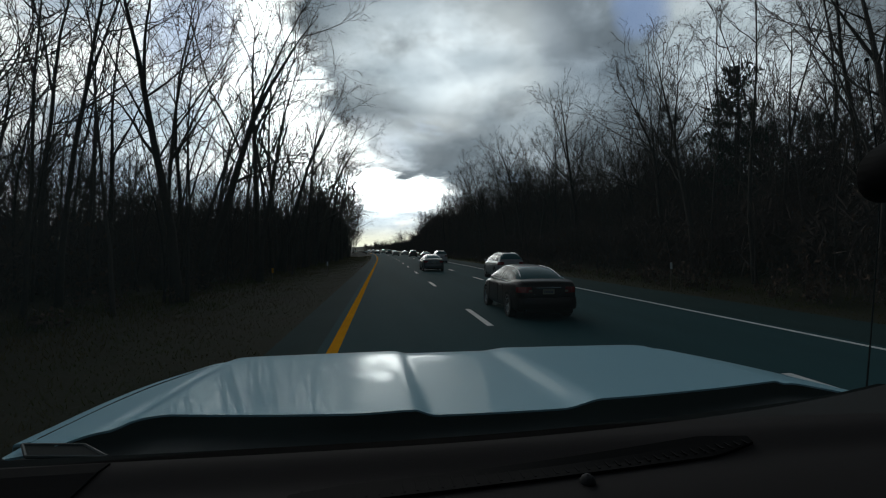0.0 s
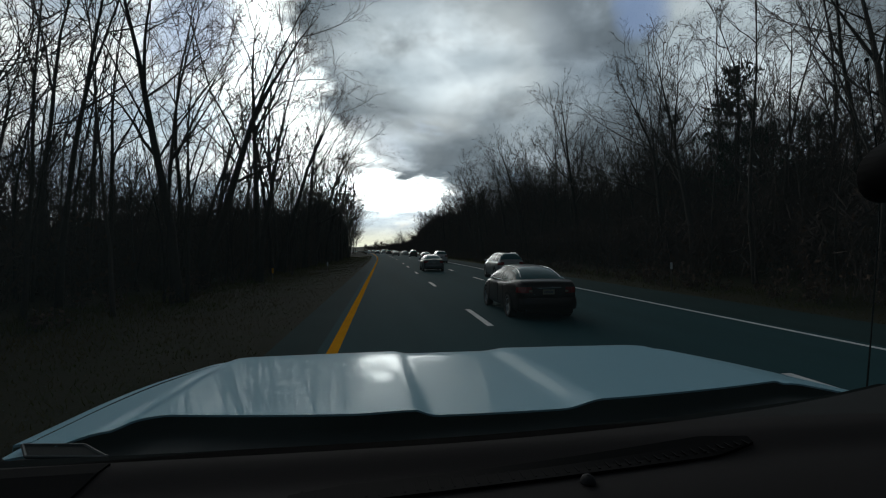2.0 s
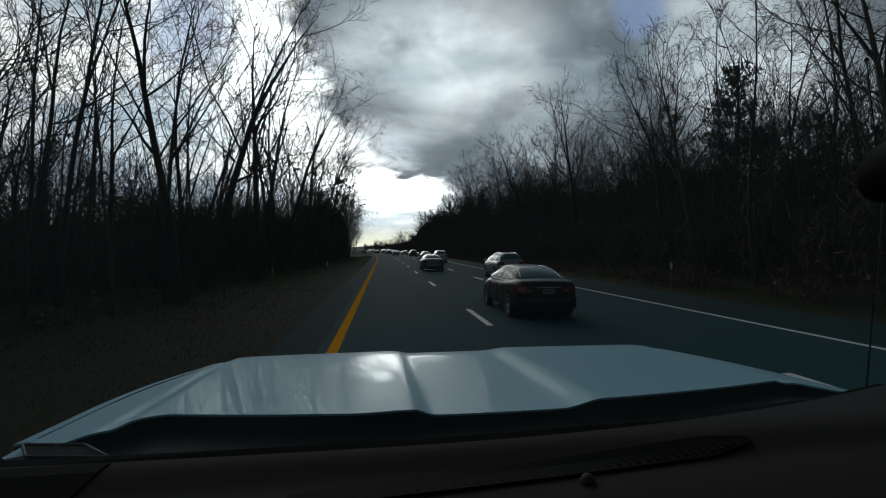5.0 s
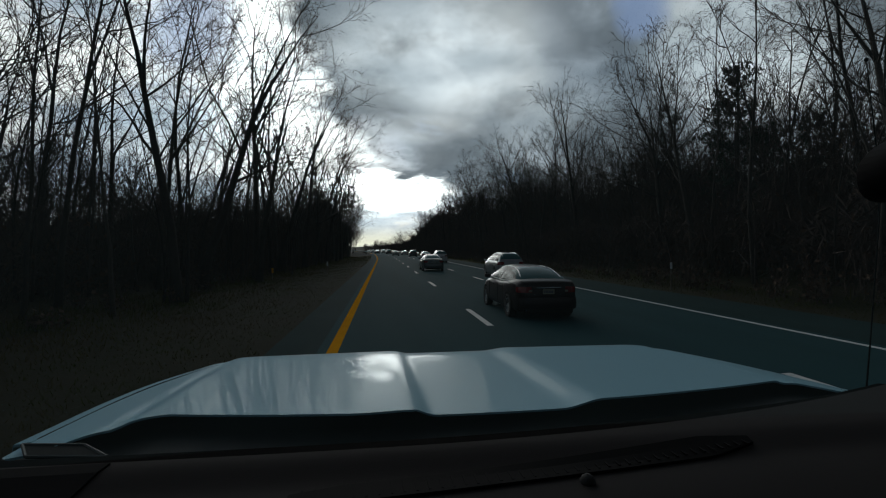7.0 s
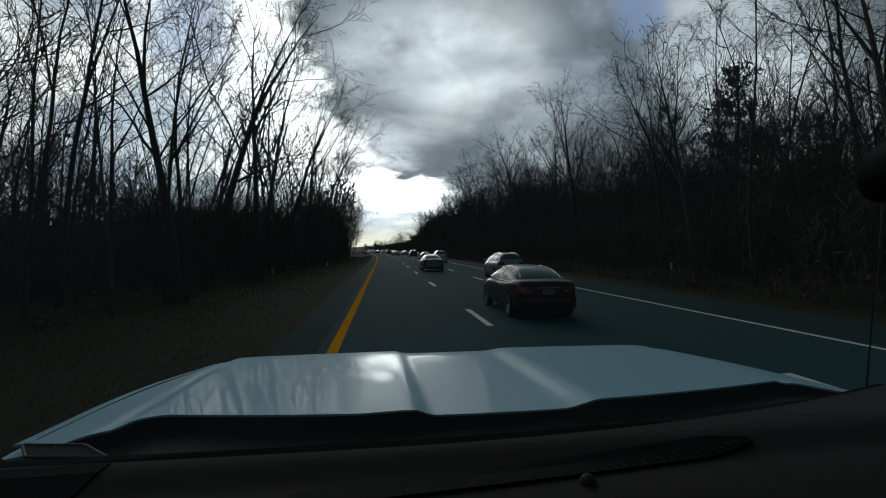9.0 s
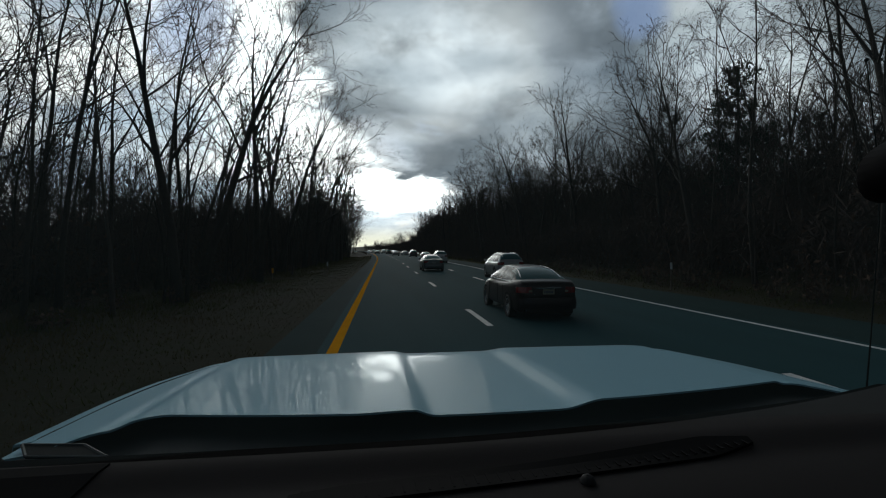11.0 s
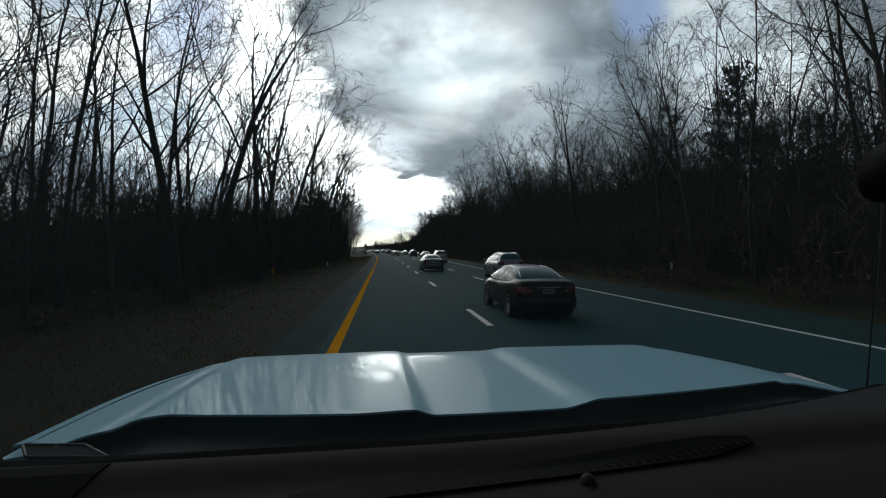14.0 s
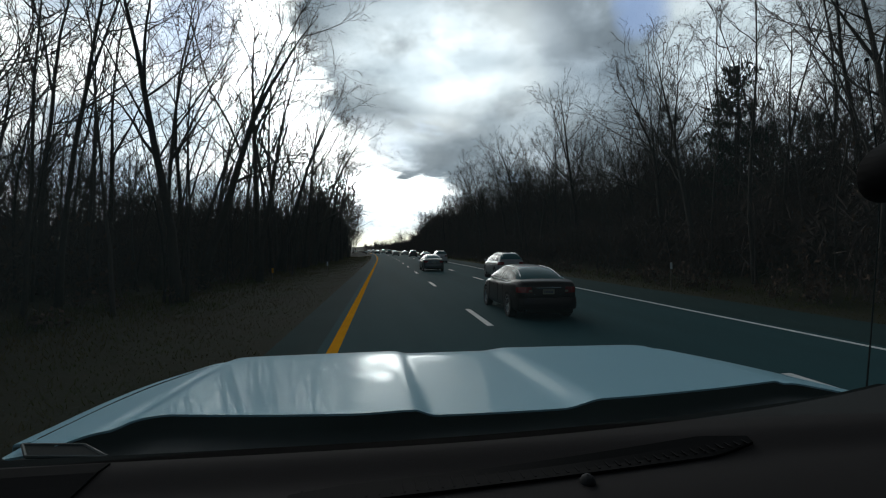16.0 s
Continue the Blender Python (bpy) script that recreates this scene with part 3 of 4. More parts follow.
def thicket_mesh(seed, length, depth, height, shrubs, leaves):
    """A tangle of twiggy shrubs with a few withered leaves."""
    g = np.random.default_rng(seed)
    quads = []

    def strips(p, way, long, wide):
        """Thin blades that stand for twigs, from p along way."""
        side = np.cross(way, g.normal(0, 1, way.shape))
        side /= np.linalg.norm(side, axis=1)[:, None] + 1e-9
        q = p + way * long[:, None]
        w = side * wide[:, None]
        quads.append(np.stack([p - w, p + w, q + w * 0.3, q - w * 0.3], 1))
        return q
    root = np.stack([g.uniform(0, depth, shrubs), g.uniform(0, length, shrubs), np.full(shrubs, -0.1)], 1)
    tall = height * (0.35 + 0.65 * g.random(shrubs) ** 1.3)
    k = 7
    p = np.repeat(root, k, 0) + g.normal(0, 0.12, (shrubs * k, 3)) * (1, 1, 0)
    h = np.repeat(tall, k) * g.uniform(0.6, 1.1, shrubs * k)
    way = g.normal(0, 0.28, (shrubs * k, 3)) + (0, 0, 1)
    tips = []
    for seg in range(4):
        way = way + g.normal(0, 0.20, way.shape)
        way /= np.linalg.norm(way, axis=1)[:, None]
        n = len(p)
        q = strips(p, way, h / 4, np.full(n, 0.020 - 0.004 * seg))
        for t in range(3):
            f = g.random(n)[:, None]
            start = p + (q - p) * f
            d = way + g.normal(0, 0.75, way.shape)
            d /= np.linalg.norm(d, axis=1)[:, None]
            tip = strips(start, d, h * g.uniform(0.10, 0.26, n), np.full(n, 0.011))
            if t == 0:
                f2 = g.uniform(0.2, 1.0, n)[:, None]
                d2 = d + g.normal(0, 0.6, d.shape)
                d2 /= np.linalg.norm(d2, axis=1)[:, None]
                tips.append(strips(start + (tip - start) * f2, d2, h * g.uniform(0.05, 0.13, n), np.full(n, 0.010)))
        p = q
    twig_count = sum(len(q) for q in quads)
    tips = np.concatenate(tips)
    c = tips[g.integers(0, len(tips), leaves)]
    a = g.normal(0, 1, (leaves, 3))
    a /= np.linalg.norm(a, axis=1)[:, None]
    b = np.cross(a, g.normal(0, 1, (leaves, 3)))
    b /= np.linalg.norm(b, axis=1)[:, None]
    size = g.uniform(0.05, 0.15, leaves)[:, None]
    quads.append(np.stack([c - a * size, c + b * size * 0.5, c + a * size, c - b * size * 0.5], 1))
    allq = np.concatenate(quads)
    v = allq.reshape(-1, 3)
    me = bpy.data.meshes.new("thicket")
    me.from_pydata(v.tolist(), [], np.arange(len(v)).reshape(-1, 4).tolist())
    me.materials.append(M_BRUSH)
    me.materials.append(M_DEADLEAF)
    me.polygons.foreach_set("material_index", [0] * twig_count + [1] * leaves)
    return me


THICKETS = [thicket_mesh(s, 16.0, 7.0, 3.4, 27, 1000) for s in (1, 2, 3)]
LOW_BRUSH = [thicket_mesh(s, 14.0, 4.0, 1.9, 15, 700) for s in (7, 8)]


def put_thicket(x, y, side, sz, k, sx=1.0, sy=1.0, kinds=THICKETS):
    ob = new("thicket", kinds[k % len(kinds)])
    ob.matrix_basis = Matrix.Translation((x + bend(y + 8), y, terrain(x + side * 3, y + 8) - 0.1)) @ Matrix.Diagonal((side * sx, sy, sz, 1))
    tagged(ob, "dark tangled brush of bare stems and withered leaves", "thicket", kind="stuff")


def dense_mesh(seed, length, depth, height, leaves, size, thin=0.13, upright=1.3):
    """The dark inside of the wood: layers of small branches and leaves that close the view, ragged on top."""
    g = np.random.default_rng(seed)
    y, x = g.uniform(0, length, leaves), g.uniform(0, depth, leaves)
    crest = np.array([height * (0.72 + 0.5 * noise.noise((p * 0.22, q * 0.3, seed)) + 0.18 * noise.noise((p * 0.9, q, seed))) for p, q in zip(y, x)])
    z = crest * g.random(leaves) ** 0.62
    c = np.stack([x, y, z], 1)
    a = g.normal(0, 1, (leaves, 3)) + (0, 0, upright)
    a /= np.linalg.norm(a, axis=1)[:, None]
    b = np.cross(a, g.normal(0, 1, (leaves, 3)))
    b /= np.linalg.norm(b, axis=1)[:, None]
    s = g.uniform(0.5, 1.4, leaves)[:, None] * size
    quads = np.stack([c - a * s, c + b * s * thin, c + a * s * 1.2, c - b * s * thin], 1)
    me = bpy.data.meshes.new("thicket")
    me.from_pydata(quads.reshape(-1, 3).tolist(), [], np.arange(leaves * 4).reshape(-1, 4).tolist())
    me.materials.append(M_BRUSH)
    return me


DENSE = [dense_mesh(s, 30.0, 5.0, 4.0, 4000, 0.60, 0.055) for s in (1, 2)]
DENSE_NEAR = [dense_mesh(s, 30.0, 6.0, 8.0, 8000, 0.44, 0.065) for s in (5, 6)]
DENSE_TALL = [dense_mesh(s, 30.0, 6.0, 8.0, 3200, 0.72) for s in (3, 4)]
YOUNG_GROWTH = [dense_mesh(s, 30.0, 6.0, 9.5, 5500, 0.62, 0.028, 1.9) for s in (11, 12)]


def put_dense(me, x, y, side, sz):
    ob = new("thicket", me)
    ob.matrix_basis = Matrix.Translation((x + bend(y + 15), y, terrain(x + side * 3, y + 15) - 0.2)) @ Matrix.Diagonal((side, 1, sz, 1))
    tagged(ob, "dark inside of the wood, closed by brush and small boughs", "thicket", kind="stuff")


for k in range(8):
    y = 4 + 14.0 * k
    put_thicket(-10.4, y, -1, 1.15 + 0.3 * rng.random(), k)
    put_thicket(16.4, y - 6, 1, 1.2 + 0.3 * rng.random(), k + 1)
    if k % 2 == 0:
        put_thicket(-15.5, y + 14, -1, 1.25 + 0.3 * rng.random(), k + 2, 1.2, 1.8)
        put_thicket(21.0, y, 1, 2.0 + 0.4 * rng.random(), k, 1.2, 1.8)
for k in range(4):
    y = 2 + 29.0 * k
    put_dense(DENSE[k % 2], -13.0, y, -1, 0.75 if k == 0 else 1.0)
    put_dense(DENSE[(k + 1) % 2], -20.0, y + 12, -1, 1.0 if k == 0 else 1.7)
    put_dense(DENSE_TALL[k % 2], -32.0, y + 16, -1, 0.8)
    put_dense(DENSE[k % 2], 18.5, y - 6, 1, 1.1)
    put_dense((DENSE_NEAR if k < 3 else DENSE_TALL)[k % 2], 23.5, y - 4, 1, 0.95)
    put_dense((DENSE_NEAR if k < 2 else DENSE_TALL)[(k + 1) % 2], 31.0, y - 8, 1, 1.1)
    put_dense(DENSE_TALL[k % 2], 39.0, y - 10, 1, 0.85)
for k in range(8):
    y = 106 + 28.0 * k
    if k < 4:
        put_dense(DENSE[k % 2], -10.4, y, -1, 1.3)
    put_dense(DENSE_TALL[k % 2], -12.5, y, -1, 2.1)
    put_dense(DENSE[k % 2], 16.6, y, 1, 1.3)
    put_dense(DENSE_TALL[(k + 1) % 2], 20.0, y, 1, (1.9, 1.9, 1.9, 1.6, 1.1, 0.8, 0.6, 0.5)[k])
for k in range(2):
    put_dense(DENSE_NEAR[k % 2], 26.5, -6 + 29 * k, 1, 1.35)
for k in range(4):
    put_dense(DENSE[k % 2], -10.4, 330 + 28.0 * k, -1, 1.3)
    put_dense(DENSE_TALL[k % 2], -12.5, 330 + 28.0 * k, -1, 1.6)
for k in range(2):
    y = 60 + 26 * k
    put_dense(DENSE_NEAR[k % 2], -13.5, y, -1, 1.3)
    put_dense(DENSE_NEAR[k % 2], 22.0, y, 1, 1.75)
    put_dense(DENSE_NEAR[(k + 1) % 2], 25.0, y - 27, 1, 1.4)
for k in range(2):
    put_thicket(-10.6, -50 + 27 * k, -1, 1.0, k, 1.2, 1.8)
    put_thicket(16.6, -60 + 27 * k, 1, 1.3, k + 1, 1.2, 1.8)


def far_wood():
    """The low wood across the end of the road, where it curves out of sight."""
    for k in range(34):
        x, y = -75 + 4.4 * k + rng.uniform(-2, 2), 370 + rng.uniform(0, 50)
        if abs(x - bend(y) - 4) < 16:
            x += 32
        s = rng.uniform(0.45, 0.7)
        put_tree(DISTANT[k % 2], pose(x, y, 0, 0, 0, rng.uniform(0, 360)) @ Matrix.Diagonal((s * 1.3, s * 1.3, s, 1)),
                 "small bare tree in the distant wood", "trees of the distant wood")
    for k in range(7):
        for y, sz in ((432, 0.9), (462, 1.25)):
            ob = new("thicket", DENSE_TALL[k % 2])
            ob.matrix_basis = pose(-8 + 26 * k + 0.3 * (y - 432), y, -0.3, 0, 0, -90) @ Matrix.Diagonal((1, 1, sz, 1))
            tagged(ob, "dark far-off wood beyond the bend of the road", "thicket", kind="stuff")


far_wood()


def pine_variant(seed, height):
    """A ragged dark pine: trunk, and boughs with tufts of needles."""
    r = random.Random(seed)
    g = np.random.default_rng(seed)
    wood, tufts = [], []
    wood.append(tube_data([(0, 0, -0.3), (0.1, 0, height * 0.5), (0.05, 0.1, height)], (0.2, 0.13, 0.02), 7))
    z = height * 0.30
    while z < height * 0.98:
        share = 1 - (z - height * 0.30) / (height * 0.72)
        for b in range(r.randint(3, 5)):
            a, long = r.uniform(0, 6.283), (0.6 + 2.6 * share ** 0.7) * r.uniform(0.6, 1.15)
            end = Vector((math.cos(a) * long, math.sin(a) * long, z + long * r.uniform(0.05, 0.35)))
            wood.append(tube_data([(0, 0, z), end * 0.5 + Vector((0, 0, z * 0.5 - 0.05)), end], (0.035, 0.022, 0.008), 3))
            for k in range(int(30 + 26 * share)):
                s = r.uniform(0.3, 1.0)
                c = Vector((0, 0, z)).lerp(end, s) + Vector(g.normal(0, 0.17, 3))
                for q in range(3):
                    d = Vector(g.normal(0, 1, 3)).normalized() * r.uniform(0.14, 0.3)
                    e = d.orthogonal().normalized() * 0.045
                    tufts.append(([c - e, c + e, c + d], [(0, 1, 2)]))
        z += r.uniform(0.4, 0.75)
    made = []
    for name, lumps, mat in (("trunk", wood, M_BARK), ("crown", tufts, M_NEEDLE)):
        v, f = join_fast(lumps)
        me = bpy.data.meshes.new(name)
        me.from_pydata(v, [], f)
        me.materials.append(mat)
        made.append((name, me))
    return made


PINE = [pine_variant(3, 14.0), pine_variant(4, 11.0)]
for x, y, s, k in ((25.0, 30, 1.0, 0), (27.0, 41, 1.0, 0), (31, 30, 0.9, 1), (26, 92, 1.0, 1), (24.5, 66, 0.7, 0), (-17, 70, 0.7, 1), (29, 130, 1.1, 0)):
    put_tree(PINE[k], pose(x + bend(y), y, terrain(x, y) - 0.1, 0, 0, 40 * x) @ Matrix.Diagonal((s, s, s, 1)),
             "dark green ragged pine among the bare trees", "pines in the wood", "pine_tree")


def verge_grass():
    """Tufts of grass on the turf beside the road, longer and drier towards the wood."""
    g = np.random.default_rng(9)
    for side, count in ((-1, 34000), (1, 12000)):
        y = 3.2 + 130 * g.random(count) ** 2.0
        out = g.random(count) ** 0.8
        x = -2.12 - 8.6 * out if side < 0 else 12.45 + 4.8 * out
        v, f = [], []
        for i in range(count):
            z = terrain(x[i], y[i]) - 0.01
            clump = max(0, noise.noise((x[i] * 0.9, y[i] * 0.5, 1)))
            h = (0.05 + 0.24 * out[i] ** 2) * g.uniform(0.5, 1.4) * (0.8 + 1.5 * clump)
            wide = 0.006 + 0.0007 * y[i]
            a = g.uniform(0, 6.28)
            dx, dy = wide * math.cos(a), wide * math.sin(a)
            bx, by = g.normal(0, 0.35 * h + 0.01, 2)
            px = x[i] + bend(y[i])
            v += [(px - dx, y[i] - dy, z), (px + dx, y[i] + dy, z), (px + bx, y[i] + by, z + h)]
            f.append((3 * i, 3 * i + 1, 3 * i + 2))
        tagged(mesh_ob("grass", v, f, M_BLADE), "rough dark green and straw grass on the verge", "grass", kind="stuff")


verge_grass()

# thin young growth between the trunks
for k in range(4):
    y = 12 + 27.0 * k
    put_dense(YOUNG_GROWTH[k % 2], -15.0, y + 8, -1, 0.9)
    put_dense(YOUNG_GROWTH[(k + 1) % 2], -11.5, y + 12, -1, 0.7)
    put_dense(YOUNG_GROWTH[k % 2], -30.0, y + 14, -1, 1.1)
    put_dense(YOUNG_GROWTH[(k + 1) % 2], -23.0, y + 12, -1, 1.15)
    put_dense(YOUNG_GROWTH[k % 2], 21.5, y + 8, 1, 1.35)
    put_dense(YOUNG_GROWTH[(k + 1) % 2], 29.0, y, 1, 1.35)

# low dead brush where the turf meets the wood
for k in range(11):
    put_thicket(-8.4, 6 + 12.0 * k, -1, 0.75 + 0.35 * rng.random(), k + 1, 0.8, 1.0, LOW_BRUSH)
    put_thicket(14.8, 8 + 12.0 * k, 1, 0.72 + 0.35 * rng.random(), k, 0.7, 1.0, LOW_BRUSH)


# ---- the pickup that carries the eye ----
XC = 0.33                       # its middle
HALF = ((0.9, 1.105), (1.25, 1.10), (1.5, 1.09), (1.7, 1.045), (1.96, 0.90), (2.14, 0.80), (2.3, 0.66))


def hood_z(x, y):
    hx = abs(x - XC)
    drop = 0.382 + 0.054 * max(0.0, y - 1.1) + 0.45 * max(0.0, y - 1.90) ** 2
    valley = step(x, 0.083, 0.155) * (1 - step(x, 0.475, 0.590))
    drop += 0.019 * valley * (1.0 - 0.40 * step(y, 1.15, 2.0))
    drop += 0.13 * max(0.0, hx - 0.87) + 0.008 * hx * hx
    drop += 0.006 * math.exp(-((hx - 0.90) / 0.018) ** 2)
    drop += 1.6 * max(0.0, y - 2.04) ** 2
    return EYE_Z - drop


def hood_rear(x):
    hx = abs(x - XC)
    if x > 0.1:
        return 1.125 + 0.15 * min(hx / 0.95, 1.0) ** 2 - 0.11 * step(hx, 0.88, 1.03)
    return 1.11 - 0.02 * step(-x, -0.1, 0.05) + 0.15 * min(hx / 0.95, 1.0) ** 2 - 0.20 * step(hx, 0.80, 1.02)


def hood_point(u, v):
    y0 = 1.12 + 1.06 * v
    x = XC + (2 * u - 1) * (curve(HALF, y0) - 0.043)
    y = hood_rear(x) * (1 - v) + 2.18 * v
    return (x, y, hood_z(x, y))


def fender_point(side):
    def fn(u, v):
        y = 1.145 + 1.135 * v
        w = curve(HALF, y)
        if u <= 0.3:
            hx = w - 0.036 + 0.036 * u / 0.3
            z = hood_z(XC + hx, y) - 0.001
        else:
            s = (u - 0.3) / 0.7
            hx = w + 0.035 * math.sin(s * 2.4)
            z = hood_z(XC + w, y) - 0.001 - 0.62 * s
        return (XC + side * hx, y, z)
    return fn


def wheel(parent, x, y, r, width, out_side):
    tyre_prof = ((r * 0.64, -width / 2), (r * 0.93, -width / 2), (r, -width * 0.32), (r, width * 0.32), (r * 0.93, width / 2), (r * 0.64, width / 2))
    top = empty("wheel", pose(x, y, r))
    top.parent = parent
    v, f = lathe_data(tyre_prof, "x", 26)
    mesh_ob("tyre", v, f, M_RUBBER, top, smooth=True)
    o = out_side
    rim = [lathe_data(((r * 0.56, -0.06 * o), (r * 0.64, -0.06 * o), (r * 0.64, o * width * 0.46), (r * 0.58, o * width * 0.46)), "x", 26),
           lathe_data(((0.0, o * width * 0.30), (r * 0.15, o * width * 0.30), (r * 0.15, o * width * 0.40), (0.0, o * width * 0.40)), "x", 12)]
    for k in range(7):
        a = k * 2 * math.pi / 7
        c, s = math.cos(a), math.sin(a)
        bv, bf = box_data(o * width * 0.28, o * width * 0.38, -r * 0.055, r * 0.055, r * 0.1, r * 0.6)
        bv = [(p[0], p[1] * c - p[2] * s, p[1] * s + p[2] * c) for p in bv]
        rim.append((bv, bf))
    v, f = join(*rim)
    mesh_ob("rim", v, f, M_RIM, top)
    v, f = lathe_data(((0.0, o * 0.0), (r * 0.6, 0.0), (r * 0.6, o * 0.02), (0.0, o * 0.02)), "x", 20)
    mesh_ob("brake_disc", v, f, M_DARK, top)
    return top


def build_truck():
    truck = empty("pickup_truck", pose(XC, -0.4, 0))
    tagged(truck, "white pickup truck with a sculpted hood and black cowl", "pickup truck")

    def part(name, data, mat, label="", smooth=False, bevel=0.0, parent=None):
        v, f = data
        v = [(p[0] - XC, p[1] + 0.4, p[2]) for p in v]
        return mesh_ob(name, v, f, mat, parent or truck, label, smooth, bevel)

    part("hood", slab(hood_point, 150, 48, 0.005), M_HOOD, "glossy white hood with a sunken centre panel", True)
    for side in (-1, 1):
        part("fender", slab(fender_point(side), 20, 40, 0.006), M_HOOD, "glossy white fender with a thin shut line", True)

        # thin dark tube, added as the shade inside the shut line
        gap_line = []
        for k in range(16):
            y = 1.16 + 0.85 * k / 15
            hx = curve(HALF, y) - 0.0395
            gap_line.append((XC + side * hx, y, hood_z(XC + hx, y) - 0.003))
        part("shut_line_shade", tube_data(gap_line, (0.0035,) * 16, 5), M_DARK, "dark strip standing in for the shade in the hood's shut line")

    # black cowl between hood and windscreen
    def cowl(u, v):
        x = XC + (2 * u - 1) * 1.10
        y = 0.84 + (hood_rear(x) + 0.45 - 0.84) * v
        rib = 0.003 * math.sin(u * 160) if v < 0.4 else 0
        return (x, y, EYE_Z - 0.468 + 0.03 * min(1, 2.4 * v) - 0.05 * max(0, v - 0.42) + rib)
    part("cowl_panel", slab(cowl, 120, 10, 0.02), M_BLACK_PLASTIC, "ribbed black plastic cowl panel", True)

    # dashboard top
    def dash_edge(x):
        return 0.872 + (0.13 * ((x - 0.05) / 1.05) ** 2 if x > 0.05 else 0.03 * (x - 0.05) ** 2)

    def dash(u, v):
        x = XC + (2 * u - 1) * 1.06
        y = 0.30 + (dash_edge(x) - 0.30) * v
        z = EYE_Z - 0.387 + 0.021 * step(y, 0.775, 0.865) - 0.02 * (1 - step(v, 0.35, 0.7)) - 0.16 * (1 - step(v, 0.0, 0.2))
        return (x, y, z)
    part("dashboard", slab(dash, 60, 40, 0.03), M_DASH, "dark grey grained dashboard top", True)

    # near-black strip: the shade of the gap behind the dashboard, put into colour
    def gap_shade_point(u, v):
        x = XC + (2 * u - 1) * 1.05
        y = dash_edge(x) + 0.002 + 0.040 * v * (1 - 0.45 * step(x, 0.55, 1.15))
        return (x, y, EYE_Z - 0.3675 - 0.004 * v)
    part("gap_shade_strip", slab(gap_shade_point, 60, 3, 0.02), M_GAP_SHADE, "black strip painted as the shaded gap at the windscreen's foot", True)

    def vent(u, v):
        x = -0.13 + 0.86 * u
        y = 0.745 + 0.075 * u ** 1.3 + (v - 0.5) * 0.052 * min(1, 6 * u + 0.4, 6 * (1 - u) + 0.3)
        return (x, y, EYE_Z - 0.3815 + 0.021 * step(y, 0.775, 0.865))
    grille = part("defroster_vent", slab(vent, 40, 3, 0.012), M_DARK, "black slotted defroster vent")
    for k in range(42):
        x = -0.11 + 0.82 * k / 41
        y = 0.745 + 0.075 * ((x + 0.13) / 0.86) ** 1.3
        part("slat", box_data(x - 0.002, x + 0.002, y - 0.018, y + 0.018, EYE_Z - 0.383 + 0.021 * step(y, 0.775, 0.865), EYE_Z - 0.3809 + 0.021 * step(y, 0.775, 0.865)), M_DARK, parent=grille)
    prof = [(0.0, 0.0), (0.013, 0.0), (0.013, 0.006), (0.010, 0.012), (0.005, 0.0155), (0.0, 0.016)]
    v, f = lathe_data(prof, "z", 16)
    part("light_sensor", ([(p[0] + 0.352, p[1] + 0.733, p[2] + EYE_Z - 0.389) for p in v], f), M_BLACK_PLASTIC, "small domed light sensor", True)
    # grey-framed corner vent at the end of the cowl
    bars = []
    corner = [(-0.713, 1.082), (-0.586, 1.063), (-0.509, 0.995), (-0.666, 1.019)]
    for a, b in zip(corner, corner[1:] + corner[:1]):
        bars.append(tube_data([(a[0], a[1], EYE_Z - 0.402), (b[0], b[1], EYE_Z - 0.402)], (0.003, 0.003), 5))
    part("corner_vent", join(*bars), material("grey_trim", (0.036, 0.043, 0.046), None, 0.6), "grey framed vent at the cowl's corner")
    part("corner_vent_panel", ([(x, y, EYE_Z - 0.403) for x, y in corner] + [(x, y, EYE_Z - 0.407) for x, y in corner],
                               [(3, 2, 1, 0), (4, 5, 6, 7), (0, 1, 5, 4), (1, 2, 6, 5), (2, 3, 7, 6), (3, 0, 4, 7)]), M_DARK)
    # darker ribbed corner of the dashboard
    def dash_corner(u, v):
        y = 0.45 + (dash_edge(-0.5) - 0.012 - 0.45) * v
        x = -0.73 + (0.29 - 0.10 * (1 - v)) * u
        return (x, y, EYE_Z - 0.387 + 0.021 * step(y, 0.775, 0.865) - 0.02 * (1 - step((y - 0.30) / 0.57, 0.35, 0.7)) + 0.004)
    part("dash_corner", slab(dash_corner, 12, 16, 0.006), M_DARK, "black speaker panel in the dashboard's corner")
    # whip aerial on the far fender
    whip = [(1.421, 1.173, 1.40), (1.437, 1.170, 1.60), (1.462, 1.167, 1.93), (1.459, 1.167, 2.11), (1.425, 1.172, 2.41)]
    aerial = part("antenna", tube_data(whip, (0.0032, 0.0022, 0.0018, 0.0017, 0.0016), 6), M_DARK, "thin black whip antenna", True)
    part("antenna_base", lathe_shift(((0.0, 0), (0.017, 0), (0.012, 0.03), (0.006, 0.05), (0.0, 0.05)), (1.421, 1.173, 1.385)), M_BLACK_PLASTIC, parent=aerial, smooth=True)
    tip = lathe_shift(((0.0, -0.006), (0.005, -0.004), (0.006, 0), (0.005, 0.004), (0.0, 0.006)), (1.425, 1.172, 2.412))
    part("antenna_tip", tip, M_DARK, parent=aerial, smooth=True)

    # inside mirror
    def mirror_ring(u, v):
        a = 2 * math.pi * u
        c, s = math.cos(a), math.sin(a)
        k = 1.0 if v in (0.25, 0.75) else (0.0 if v in (0.0, 1.0) else 0.97)
        px = 0.125 * k * math.copysign(abs(c) ** 0.6, c)
        pz = 0.028 * k * math.copysign(abs(s) ** 0.8, s)
